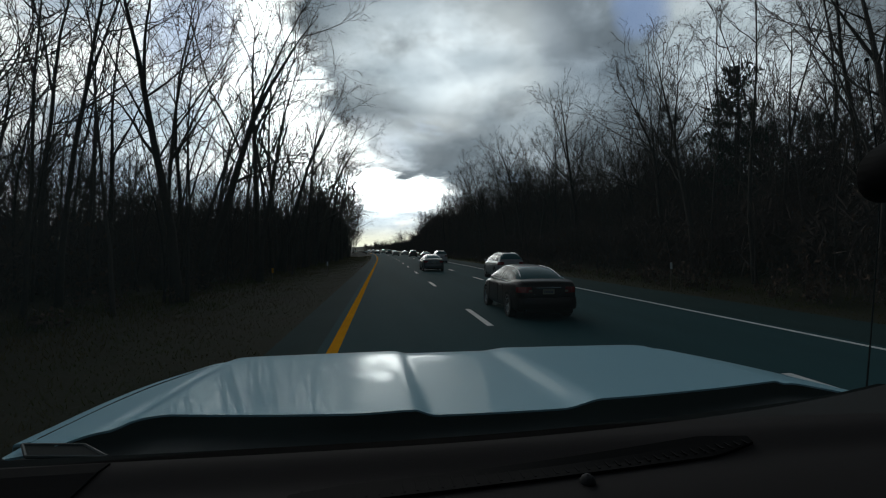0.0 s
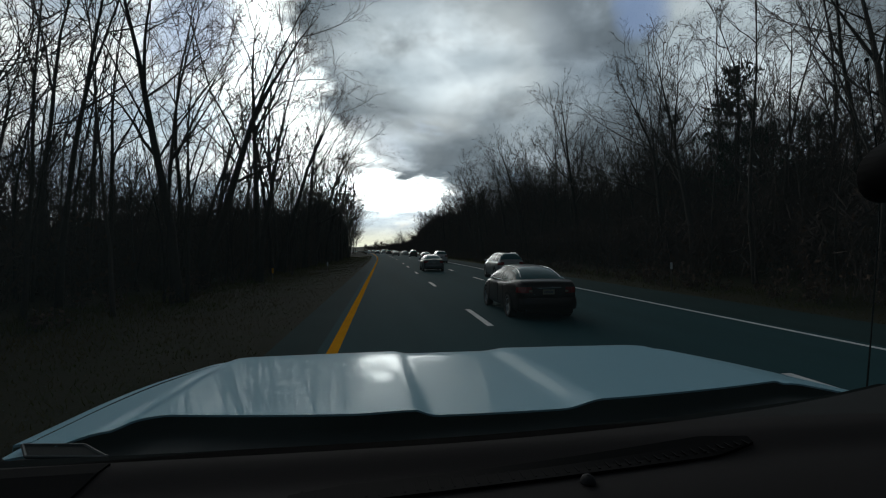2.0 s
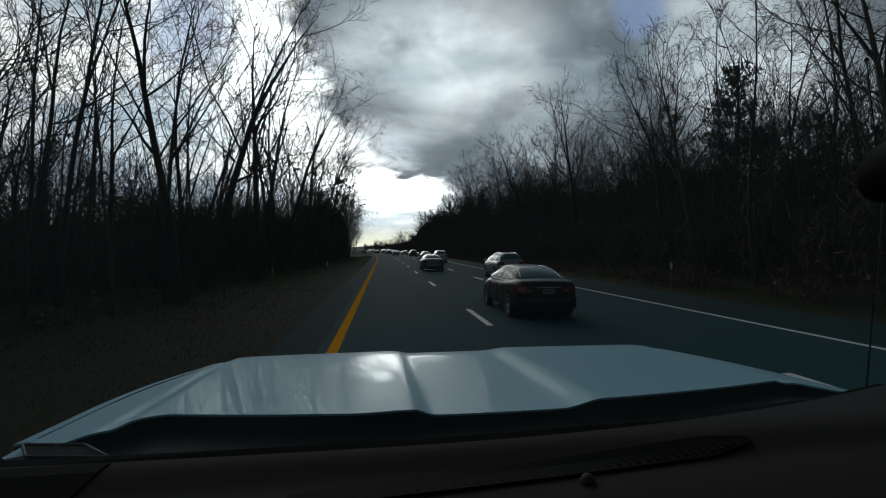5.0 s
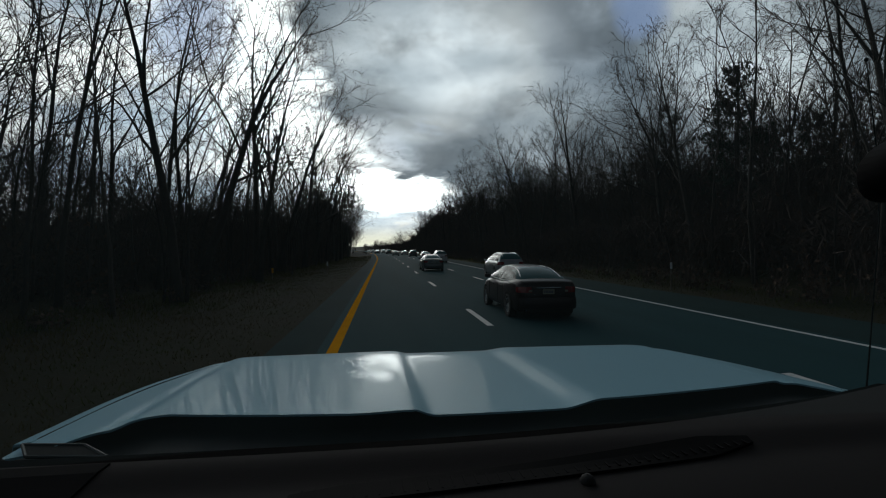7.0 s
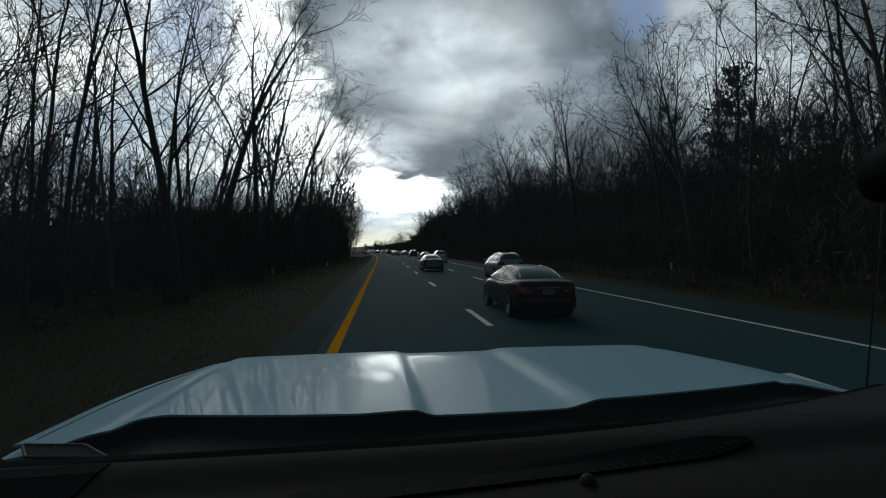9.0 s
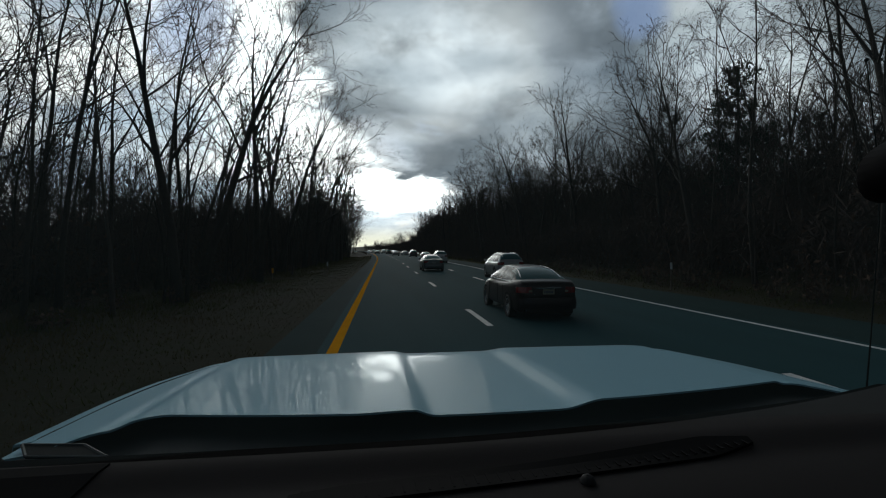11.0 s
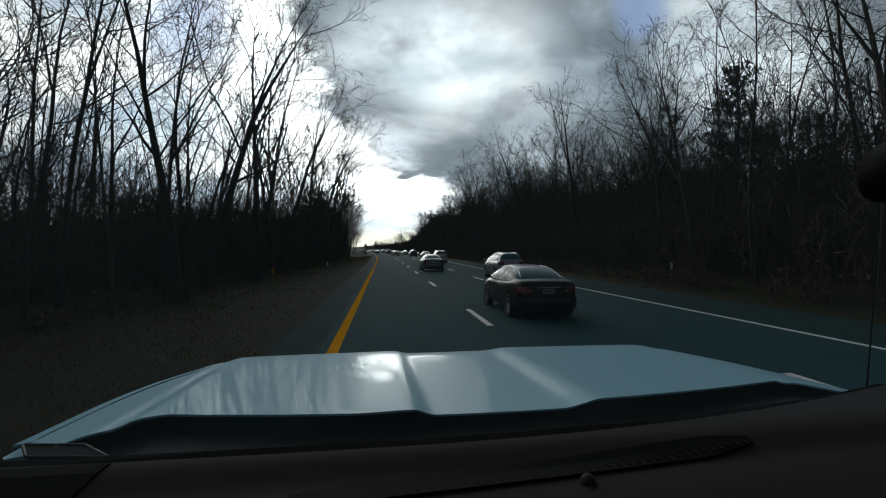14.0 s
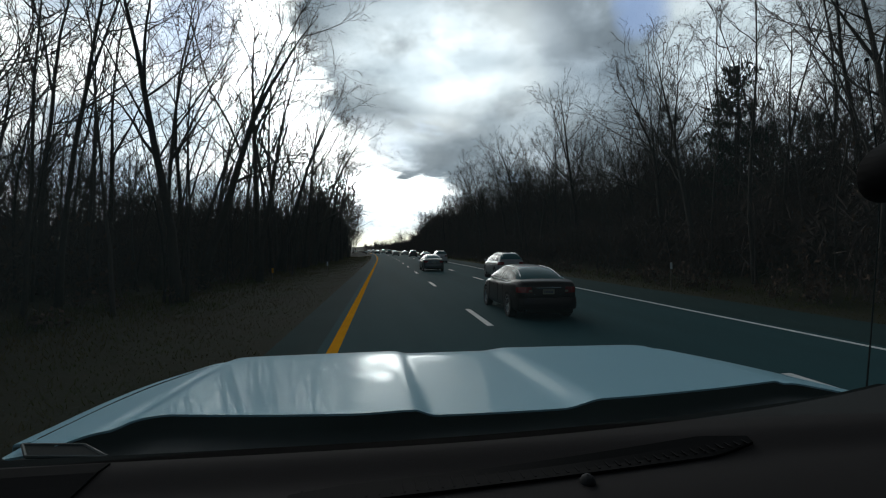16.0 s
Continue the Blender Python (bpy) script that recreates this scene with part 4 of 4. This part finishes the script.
        py = (-0.015, -0.015, 0.0, 0.02, 0.03)[round(v * 4)]
        q = Vector((px, py, pz))
        q.rotate(Euler((0, radians(-14), radians(14))))
        return (0.503 + q.x, 0.33 + q.y, EYE_Z + 0.083 + q.z)
    mirror = part("inside_mirror", grid_data(mirror_ring, 32, 4), M_DARK, "black inside rear-view mirror", True)
    part("mirror_stem", tube_data([(0.49, 0.36, EYE_Z + 0.10), (0.50, 0.34, EYE_Z + 0.14), (0.50, 0.25, EYE_Z + 0.160)], (0.008, 0.007, 0.012), 8), M_DARK, parent=mirror)

    # windscreen
    def screen(u, v):
        a = 2 * u - 1
        x = XC + a * (1.05 - 0.27 * v)
        return (x, 1.00 - 0.76 * v - 0.06 * a * a * (1 - v), 1.435 + 0.60 * v)
    pane = part("windscreen", grid_data(screen, 16, 10), M_SCREEN, "clear windscreen with a faint haze put into the glass", True)
    pane.visible_shadow = False

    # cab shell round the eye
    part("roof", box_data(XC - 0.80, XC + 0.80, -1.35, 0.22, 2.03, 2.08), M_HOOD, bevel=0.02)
    part("headliner", box_data(XC - 0.78, XC + 0.78, -1.33, 0.20, 2.005, 2.027), M_LINING)
    part("rear_panel", box_data(XC - 0.95, XC + 0.95, -1.42, -1.36, 0.55, 1.50), M_LINING)
    for s in (-1, 1):
        x = XC + s * 1.0
        part("door_panel", box_data(min(x, x + s * 0.06), max(x, x + s * 0.06), -1.36, 0.94, 0.50, 1.43), M_HOOD, bevel=0.015)
        part("front_pillar", tube_data([(XC + s * 1.04, 1.00, 1.42), (XC + s * 0.95, 0.60, 1.76), (XC + s * 0.78, 0.16, 2.05)], (0.035, 0.035, 0.035), 8), M_DARK)
        part("middle_pillar", tube_data([(XC + s * 1.02, -0.35, 1.40), (XC + s * 0.78, -0.38, 2.05)], (0.05, 0.04), 8), M_LINING)
        part("rear_pillar", tube_data([(XC + s * 1.0, -1.34, 1.40), (XC + s * 0.78, -1.30, 2.05)], (0.06, 0.06), 8), M_LINING)
        part("bed_side", box_data(min(x, x + s * 0.05), max(x, x + s * 0.05), -3.35, -1.45, 0.60, 1.38), M_HOOD, bevel=0.02)
    part("cab_floor", box_data(XC - 1.0, XC + 1.0, -1.40, 0.90, 0.48, 0.55), M_LINING)
    part("firewall", box_data(XC - 1.0, XC + 1.0, 0.80, 0.84, 0.52, 1.38), M_DARK)
    part("bed_floor", box_data(XC - 1.0, XC + 1.0, -3.35, -1.45, 0.60, 0.66), M_HOOD)
    for s in (-1, 1):
        x = XC + s * 0.86
        part("wheel_box", box_data(x - 0.14, x + 0.14, -2.68, -1.72, 0.60, 0.86), M_HOOD, bevel=0.04)
    part("tailgate", box_data(XC - 1.0, XC + 1.0, -3.42, -3.36, 0.60, 1.38), M_HOOD, bevel=0.015)
    part("grille", box_data(XC - 0.62, XC + 0.62, 2.16, 2.24, 0.75, 1.30), M_DARK, bevel=0.02)
    part("front_bumper", box_data(XC - 0.95, XC + 0.95, 2.14, 2.34, 0.48, 0.74), M_CHROME, bevel=0.03)
    part("chassis", box_data(XC - 0.5, XC + 0.5, -3.3, 2.1, 0.40, 0.56), M_DARK)
    for s in (-1, 1):
        for y in (1.45, -2.2):
            wheel(truck, s * 0.86, y + 0.4, 0.40, 0.27, s)
    return truck


def lathe_shift(profile, at):
    v, f = lathe_data(profile, "z", 12)
    return [(p[0] + at[0], p[1] + at[1], p[2] + at[2]) for p in v], f


build_truck()


# ---- traffic ----
SHAPES = {
    # shares of the length from the tail; heights in metres
    "sedan": dict(deck=((0, 0.86), (0.012, 0.97), (0.05, 1.03), (0.12, 1.045), (0.24, 0.99), (0.45, 0.95), (0.70, 0.95), (0.80, 0.90), (0.90, 0.80), (0.97, 0.68), (1, 0.56)),
                  half=((0, 0.74), (0.012, 0.84), (0.04, 0.91), (0.12, 0.97), (0.30, 1.0), (0.72, 1.0), (0.88, 0.94), (0.96, 0.82), (1, 0.62)),
                  cab=((0.09, 0.0), (0.12, 0.10), (0.18, 0.25), (0.26, 0.375), (0.36, 0.44), (0.46, 0.46), (0.54, 0.45), (0.61, 0.39), (0.69, 0.24), (0.765, 0.0)),
                  belt_z=0.955, lamp=(0.73, 0.885), rear=(0.112, 0.305), front=(0.585, 0.75), side=((0.175, 0.42), (0.435, 0.69)), wheel=0.318),
    "wagon": dict(deck=((0, 0.92), (0.012, 1.03), (0.05, 1.09), (0.45, 1.07), (0.70, 1.06), (0.80, 1.02), (0.90, 0.93), (0.97, 0.80), (1, 0.64)),
                  half=((0, 0.78), (0.012, 0.88), (0.04, 0.94), (0.12, 0.98), (0.30, 1.0), (0.72, 1.0), (0.88, 0.95), (0.96, 0.84), (1, 0.66)),
                  cab=((0.012, 0.0), (0.03, 0.20), (0.055, 0.40), (0.09, 0.52), (0.16, 0.575), (0.30, 0.60), (0.45, 0.60), (0.55, 0.575), (0.63, 0.47), (0.70, 0.28), (0.775, 0.0)),
                  belt_z=1.055, lamp=(0.86, 1.06), rear=(0.028, 0.088), front=(0.585, 0.76), side=((0.085, 0.245), (0.262, 0.44), (0.455, 0.69)), wheel=0.352),
}


def make_car(name, shape, length, width, body_paint, label, m, detail=True):
    S = SHAPES[shape]
    car = empty(name, m)
    tagged(car, label, "car", "traffic on the highway")
    w2, low, zb = width / 2, 0.21, S["belt_z"] - 0.01

    def half_ring(s):
        """The body's section at a share of its length, from the sill's middle to the deck's middle."""
        w, top = curve(S["half"], s) * w2, curve(S["deck"], s)
        zl = low + 0.12 * (1 - step(s, 0.0, 0.05)) + 0.06 * step(s, 0.93, 1.0)
        mid = min(0.60, top - 0.14)
        flare = 0.004 * (math.exp(-((s - 0.19) / 0.06) ** 2) + math.exp(-((s - 0.80) / 0.06) ** 2))
        return [(0, zl), (w * 0.86, zl), (w * 0.965, zl + 0.06), (w * 0.985, zl + 0.16), (w + flare, mid), (w * 0.995, mid + (top - mid) * 0.5),
                (w * 0.975, top - 0.10), (w * 0.945, top - 0.055), (w * 0.90, top - 0.012), (w * 0.80, top + 0.004), (w * 0.42, top + 0.018), (0, top + 0.022)]
    stations = [0, 0.006, 0.012, 0.02, 0.03, 0.05, 0.08, 0.12, 0.15, 0.17, 0.19, 0.21, 0.24, 0.3, 0.36, 0.45, 0.55, 0.65, 0.7, 0.74, 0.78, 0.8, 0.82, 0.86, 0.9, 0.93, 0.96, 0.98, 1.0]
    rings = []
    for s in stations:
        h = half_ring(s)
        rings.append([(x, s * length, z) for x, z in h + [(-x, z) for x, z in reversed(h[1:-1])]])
    n = len(rings[0])
    v = [p for r in rings for p in r]
    f = [(i * n + k, i * n + (k + 1) % n, (i + 1) * n + (k + 1) % n, (i + 1) * n + k) for i in range(len(rings) - 1) for k in range(n)]
    f += [tuple(range(n - 1, -1, -1)), tuple(range(len(v) - n, len(v)))]
    mesh_ob("body", v, f, body_paint, car, smooth=True)

    # cabin: arched sections that lean inwards
    peak = max(h for _, h in S["cab"])

    def cabin(s, a):
        h = max(0.0, curve(S["cab"], s))
        up = math.sin(a) ** 0.58
        c = math.cos(a)
        hb = curve(S["half"], s) * w2 * 0.925
        x = math.copysign(abs(c) ** 0.42, c) * hb * (1 - 0.29 * up * h / peak)
        return Vector((x, s * length, zb + h * up))

    def proud(s, a, lift):
        p = cabin(s, a)
        normal = (cabin(s, a + 0.01) - cabin(s, a - 0.01)).cross(cabin(s + 0.004, a) - cabin(s - 0.004, a)).normalized()
        if normal.dot(p - Vector((0, p.y, zb - 0.3))) < 0:
            normal.negate()
        return p + normal * lift
    c0, c1 = S["cab"][0][0], S["cab"][-1][0]

    def shell(u, v):
        return cabin(c0 + (c1 - c0) * v, math.pi * u)
    mesh_ob("cabin", *grid_data(shell, 36, 44), body_paint, car, smooth=True)

    def glass(part_name, s0, s1, a0, a1, nu=14):
        def fn(u, v):
            s = s0 + (s1 - s0) * v
            squeeze = 0.06 * math.sin(math.pi * v)
            a = a0 - squeeze + (a1 - a0 + 2 * squeeze) * u
            return proud(s, a, 0.005)
        mesh_ob(part_name, *grid_data(fn, nu, 10), M_SKY_SHEEN_GLASS, car, "teal-tinted glass", True)
    glass("rear_window", *S["rear"], 0.62, math.pi - 0.62)
    glass("windscreen", *S["front"], 0.60, math.pi - 0.60)
    for near in (0, 1):
        for s0, s1 in S["side"]:
            def fn(u, v):
                s = s0 + (s1 - s0) * u
                h = max(0.02, curve(S["cab"], s))
                lo, hi = 0.05 / h, max(0.10 / h, 0.84)
                up = min(0.97, lo + (min(hi, 0.86) - lo) * v) if lo < 0.8 else 0.8
                a = math.asin(up ** (1 / 0.58))
                return proud(s, math.pi - a if near else a, 0.005)
            mesh_ob("side_window", *grid_data(fn, 12, 6), M_GLASS, car, "dark tinted glass", True)

    # wheels in dark arches
    r = S["wheel"]
    for s in (-1, 1):
        for share in (0.19, 0.80):
            wx = curve(S["half"], share) * w2
            wheel(car, s * (wx - 0.090), share * length, r, 0.20, s)
            arch = lathe_data(((r * 0.90, 0.0), (r * 1.12, 0.0), (r * 1.12, s * 0.004), (r * 0.90, s * 0.004)), "x", 28)
            arch = [(p[0] + s * (wx + 0.004), p[1] + share * length, p[2] + r + 0.03) for p in arch[0]], arch[1]
            mesh_ob("wheel_arch", *arch, M_DARK, car)

    def bx(part_name, x0, x1, y0, y1, z0, z1, mat, bevel=0.0, parent=None, text=""):
        return mesh_ob(part_name, *box_data(x0, x1, y0, y1, z0, z1), mat, parent or car, text, bevel=bevel)

    def side_x(s, z):
        """Half width of the body at a share of its length and a height."""
        h = half_ring(s)[2:9]
        return lerp([(q, p) for p, q in h], z)
    z0, z1 = S["lamp"]
    for s in (-1, 1):
        # lamps wrap round the corner of the tail
        def lamp(u, v):
            z = z0 + (z1 - z0) * v * (1 - 0.25 * max(0, u - 0.6))
            if u < 0.5:
                x = w2 * (0.52 + (0.74 - 0.52) * u / 0.5)
                return (s * x, -0.008, z)
            share = 0.055 * ((u - 0.5) / 0.5) ** 1.4
            return (s * (side_x(share, z) + 0.006), share * length - 0.006 * (1 - u), z)
        mesh_ob("tail_lamp", *grid_data(lamp, 16, 6), M_RED_LENS, car, "red tail lamp wrapped round the corner", True)
        xa, xb = s * w2 * 0.52, s * w2 * 0.78
        bx("headlight", min(xa, xb), max(xa, xb), length * 0.95, length * 0.985, 0.56, 0.68, M_CHROME, 0.03)
        base = S["cab"][-1][0] * length - 0.42
        xa, xb = s * w2 * 0.94, s * (w2 * 0.94 + 0.19)
        bx("side_mirror", min(xa, xb), max(xa, xb), base, base + 0.11, zb + 0.01, zb + 0.13, body_paint, 0.035)
        for share in (0.375, 0.575):
            x = s * (side_x(share, 0.80) + 0.004)
            bx("door_handle", x - 0.016, x + 0.016, share * length - 0.16, share * length, 0.795, 0.82, body_paint, 0.006)
        belt_line = [(s * (cabin(S["cab"][0][0] + 0.08 + 0.058 * k, 0.0).x + 0.004), (S["cab"][0][0] + 0.08 + 0.058 * k) * length, zb + 0.035) for k in range(10)]
        c_lo, c_hi = S["side"][0][0] - 0.03, S["side"][-1][1] + 0.035
        arc = []
        for k in range(19):
            q = c_lo + (c_hi - c_lo) * k / 18
            a = math.asin(0.90 ** (1 / 0.58))
            arc.append(proud(q, math.pi - a if s < 0 else a, 0.006))
        mesh_ob("roof_trim", *tube_data(arc, (0.015,) * 19, 5), M_GLINT_TRIM, car, "bright trim over the side windows")
        xa, xb = s * w2 * 0.50, s * w2 * 0.60
        bx("reversing_lamp", min(xa, xb), max(xa, xb), -0.014, 0.0, z0 + 0.02, z0 + 0.07, M_PLATE, 0.004, text="pale reversing lamp")
        mesh_ob("belt_trim", *tube_data(belt_line, (0.012,) * 10, 5), M_GLINT_TRIM, car, "bright belt-line trim")
        if detail:
            for share in (0.30, 0.43, 0.665):
                x = s * (side_x(share, 0.62) + 0.002)
                bx("door_seam", x - 0.006, x + 0.003, share * length - 0.004, share * length + 0.004, 0.36, 0.86, M_DARK)

    def tail(u, v):
        a = (u - 0.5) * 2
        x = a * w2 * 0.90
        y = -0.055 + 0.16 * abs(a) ** 5 - 0.03 * math.sin(math.pi * v)
        return (x, y, 0.30 + 0.30 * v)
    mesh_ob("rear_bumper", *grid_data(tail, 24, 6), body_paint, car, smooth=True)
    mesh_ob("bumper_top", *grid_data(lambda u, v: ((u - 0.5) * 2 * w2 * 0.90, -0.055 + 0.16 * abs((u - 0.5) * 2) ** 5 + 0.12 * v, 0.60), 24, 1), body_paint, car)
    bx("bumper_skirt", -w2 * 0.74, w2 * 0.74, -0.045, 0.10, 0.20, 0.31, M_DARK, 0.02)
    plate = bx("number_plate", -0.155, 0.155, -0.022, 0.0, 0.69, 0.82, M_PLATE, text="pale plate with dark bars")
    for k in range(6):
        x = -0.125 + k * 0.042
        bx("plate_bar", x, x + 0.03, -0.0245, -0.0225, 0.72, 0.785, M_BAR, parent=plate)
    bx("chrome_strip", -0.33, 0.33, -0.02, 0.03, 0.845, 0.868, M_CHROME, 0.006, text="chrome strip over the plate")
    if shape == "wagon":
        for s in (-1, 1):
            rail = [cabin(q, 1.05 if s > 0 else math.pi - 1.05) + Vector((0, 0, e)) for q, e in ((0.12, 0.0), (0.15, 0.045), (0.30, 0.05), (0.45, 0.045), (0.52, 0.0))]
            mesh_ob("roof_rail", *tube_data(rail, (0.014,) * 5, 6), M_CHROME, car, "bright roof rail", True)
    return car


P_BLACK = paint("black_cherry_car_paint", (0.016, 0.007, 0.008), 0.42, 0.32, 0.0, 0.12)
P_SILVER = paint("silver_car_paint", (0.33, 0.34, 0.35), 0.32, 0.8, 0.5)
P_GREY = paint("grey_car_paint", (0.08, 0.085, 0.09), 0.32, 0.7, 0.4)
P_WHITE = paint("pale_car_paint", (0.62, 0.63, 0.63), 0.3)
P_DARK = paint("dark_blue_car_paint", (0.02, 0.024, 0.035), 0.3)

make_car("sedan", "sedan", 4.5, 1.76, P_BLACK, "black four-door sedan with a chrome trunk strip, middle lane", pose(4.28 + bend(11.7), 11.7, -0.01, 0, 0, heading(12)))
make_car("sport_utility_car", "wagon", 4.5, 1.84, P_SILVER, "silver sport utility car with bright roof rails, in the outer lane", pose(8.0 + bend(28.5), 28.5, -0.01, 0, 0, heading(28)))
make_car("sedan", "sedan", 4.6, 1.78, P_GREY, "grey sedan further on in the middle lane", pose(4.15 + bend(38.5), 38.5, -0.005, 0, 0, heading(36)))
QUEUE = [(7.7, 62, "wagon", P_WHITE, "pale wagon far ahead in the queue"), (7.9, 84, "sedan", P_DARK, "dark sedan far ahead in the queue"),
         (7.8, 112, "wagon", P_DARK, "dark wagon far ahead in the queue"), (4.4, 128, "sedan", P_SILVER, "silver sedan far ahead in the queue"),
         (7.8, 140, "sedan", P_WHITE, "pale sedan far ahead in the queue"), (4.4, 168, "wagon", P_GREY, "grey wagon far ahead in the queue"),
         (0.9, 185, "sedan", P_DARK, "dark sedan far ahead in the queue"), (7.8, 190, "sedan", P_SILVER, "silver sedan far ahead in the queue"),
         (4.4, 205, "wagon", P_WHITE, "pale wagon far ahead in the queue"), (0.9, 225, "wagon", P_SILVER, "silver wagon far ahead in the queue"),
         (4.4, 250, "sedan", P_DARK, "dark sedan far ahead in the queue"), (0.9, 270, "sedan", P_WHITE, "pale sedan far ahead in the queue")]
for x, y, shape, coat, label in QUEUE:
    name = "sport_utility_car" if shape == "wagon" else "sedan"
    make_car(name, shape, 4.5, 1.78, coat, label, pose(x + bend(y), y, -0.01, 0, 0, heading(y)), False)


# ---- rails, posts and signs along the road ----
def w_beam(x0, y0, y1, side):
    """A steel guardrail on posts; side is the side of the posts away from the lanes."""
    rail = empty("guardrail", pose(x0 + bend((y0 + y1) / 2), (y0 + y1) / 2, 0))
    tagged(rail, "weathered galvanised steel guardrail on short posts", "guardrail", "guardrails along the road")
    prof = ((0.0, 0.42), (0.03, 0.46), (0.05, 0.50), (0.01, 0.56), (0.05, 0.62), (0.03, 0.66), (0.0, 0.70))
    n = max(2, int((y1 - y0) / 8))
    v, f = [], []
    for k in range(n + 1):
        y = y0 + (y1 - y0) * k / n
        dx = x0 + bend(y) - rail.matrix_basis.translation.x
        for back in (0.0, 0.012):
            v += [(dx - side * (p - back), y - (y0 + y1) / 2, z) for p, z in prof]
    m = len(prof)
    for k in range(n):
        for layer in (0, m):
            a = k * 2 * m + layer
            f += [(a + i, a + i + 1, a + i + 1 + 2 * m, a + i + 2 * m) for i in range(m - 1)]
    mesh_ob("rail", v, f, M_GALV, rail)
    count = int((y1 - y0) / 3.8)
    post = bpy.data.meshes.new("post")
    pv, pf = box_data(-0.05, 0.05, -0.07, 0.07, -0.3, 0.72)
    post.from_pydata(pv, [], pf)
    post.materials.append(M_POST_WOOD)
    for k in range(count):
        y = y0 + 2 + 3.8 * k
        ob = new("post", post)
        ob.parent = rail
        ob.location = (x0 + bend(y) + side * 0.09 - rail.matrix_basis.translation.x, y - (y0 + y1) / 2, 0)
    return rail


w_beam(12.95, -235, -178, 1)
w_beam(12.95, 150, 330, 1)
w_beam(-3.4, 168, 330, -1)

M_SIGN_WHITE = material("white_sign_sheet", (0.75, 0.76, 0.76), (0.6, 0.61, 0.61), 0.5, 0, 30.0, 3.0, 0.02)
M_SIGN_BLUE = material("blue_sign_sheet", (0.012, 0.05, 0.30), (0.01, 0.04, 0.24), 0.45, 0, 30.0, 3.0, 0.02)
M_BILLBOARD = material("dark_billboard_face", (0.028, 0.032, 0.036), (0.018, 0.02, 0.024), 0.7, 0, 6.0, 0.5, 0.1)


def marker_post(x, y, height, plate=None, text="thin steel post with a small white marker plate"):
    top = empty("marker_post", pose(x + bend(y), y, terrain(x, y) - 0.05))
    tagged(top, text, "road marker", "marker posts on the verge")
    mesh_ob("post", *box_data(-0.025, 0.025, -0.012, 0.012, -0.2, height), M_POST_WOOD, top)
    mesh_ob("marker_plate", *box_data(-0.06, 0.06, -0.022, -0.014, height - 0.32, height), plate or M_SIGN_WHITE, top, bevel=0.004)


marker_post(13.6, 20.5, 1.45)
marker_post(13.9, 52.0, 1.4)
marker_post(-4.6, 40.0, 1.1)
marker_post(-7.4, 33.0, 0.95, M_YELLOW, "short post with a yellow marker plate on the median turf")


def blue_sign(x, y, wide, high, foot, rows):
    sign = empty("road_sign", pose(x + bend(y), y, terrain(x, y) - 0.05))
    tagged(sign, "blue roadside sign with pale lines on two steel posts", "road sign", "blue signs along the road")
    for s in (-1, 1):
        mesh_ob("post", *box_data(s * wide * 0.32 - 0.05, s * wide * 0.32 + 0.05, 0.0, 0.08, -0.3, foot + high), M_GALV, sign)
    board = mesh_ob("board", *box_data(-wide / 2, wide / 2, -0.02, -0.002, foot, foot + high), M_SIGN_BLUE, sign, bevel=0.005)
    for k in range(rows):
        z = foot + high * (k + 0.6) / (rows + 0.3)
        mesh_ob("text_bar", *box_data(-wide * 0.38, wide * (0.38 - 0.1 * (k % 2)), -0.026, -0.022, z - 0.09, z + 0.09), M_SIGN_WHITE, board)


blue_sign(15.2, -125, 4.2, 1.9, 2.0, 2)
blue_sign(14.8, -163, 1.3, 2.4, 1.6, 3)


def billboard(x, y):
    """A big board on one steel column, with a catwalk and lamp arms below it."""
    top = empty("billboard", pose(x + bend(y), y, terrain(x, y) - 0.1, 0, 0, -12))
    tagged(top, "large dark billboard on a single steel column", "billboard")
    mesh_ob("column", *tube_data([(0, 0, -0.5), (0, 0, 7.8)], (0.42, 0.40), 20), M_GALV, top, smooth=True)
    for s, turn in ((-1, 0), (1, 1)):
        mesh_ob("board", *box_data(-5.2, 5.2, -0.75 if not turn else 0.5, -0.5 if not turn else 0.75, 7.2, 10.6), M_BILLBOARD, top, "dark billboard face", bevel=0.03)
    mesh_ob("frame", *join(*[box_data(-5.1 + 2.5 * k, -4.95 + 2.5 * k, -0.49, 0.49, 7.4, 10.4) for k in range(5)]), M_GALV, top)
    mesh_ob("catwalk", *box_data(-5.3, 5.3, -1.5, -0.76, 6.95, 7.05), M_GALV, top)
    for k in range(4):
        x0 = -4.2 + 2.8 * k
        mesh_ob("lamp_arm", *tube_data([(x0, -0.8, 7.1), (x0, -1.6, 7.0), (x0, -2.1, 7.25)], (0.03, 0.03, 0.03), 6), M_GALV, top)


billboard(20.0, -178)
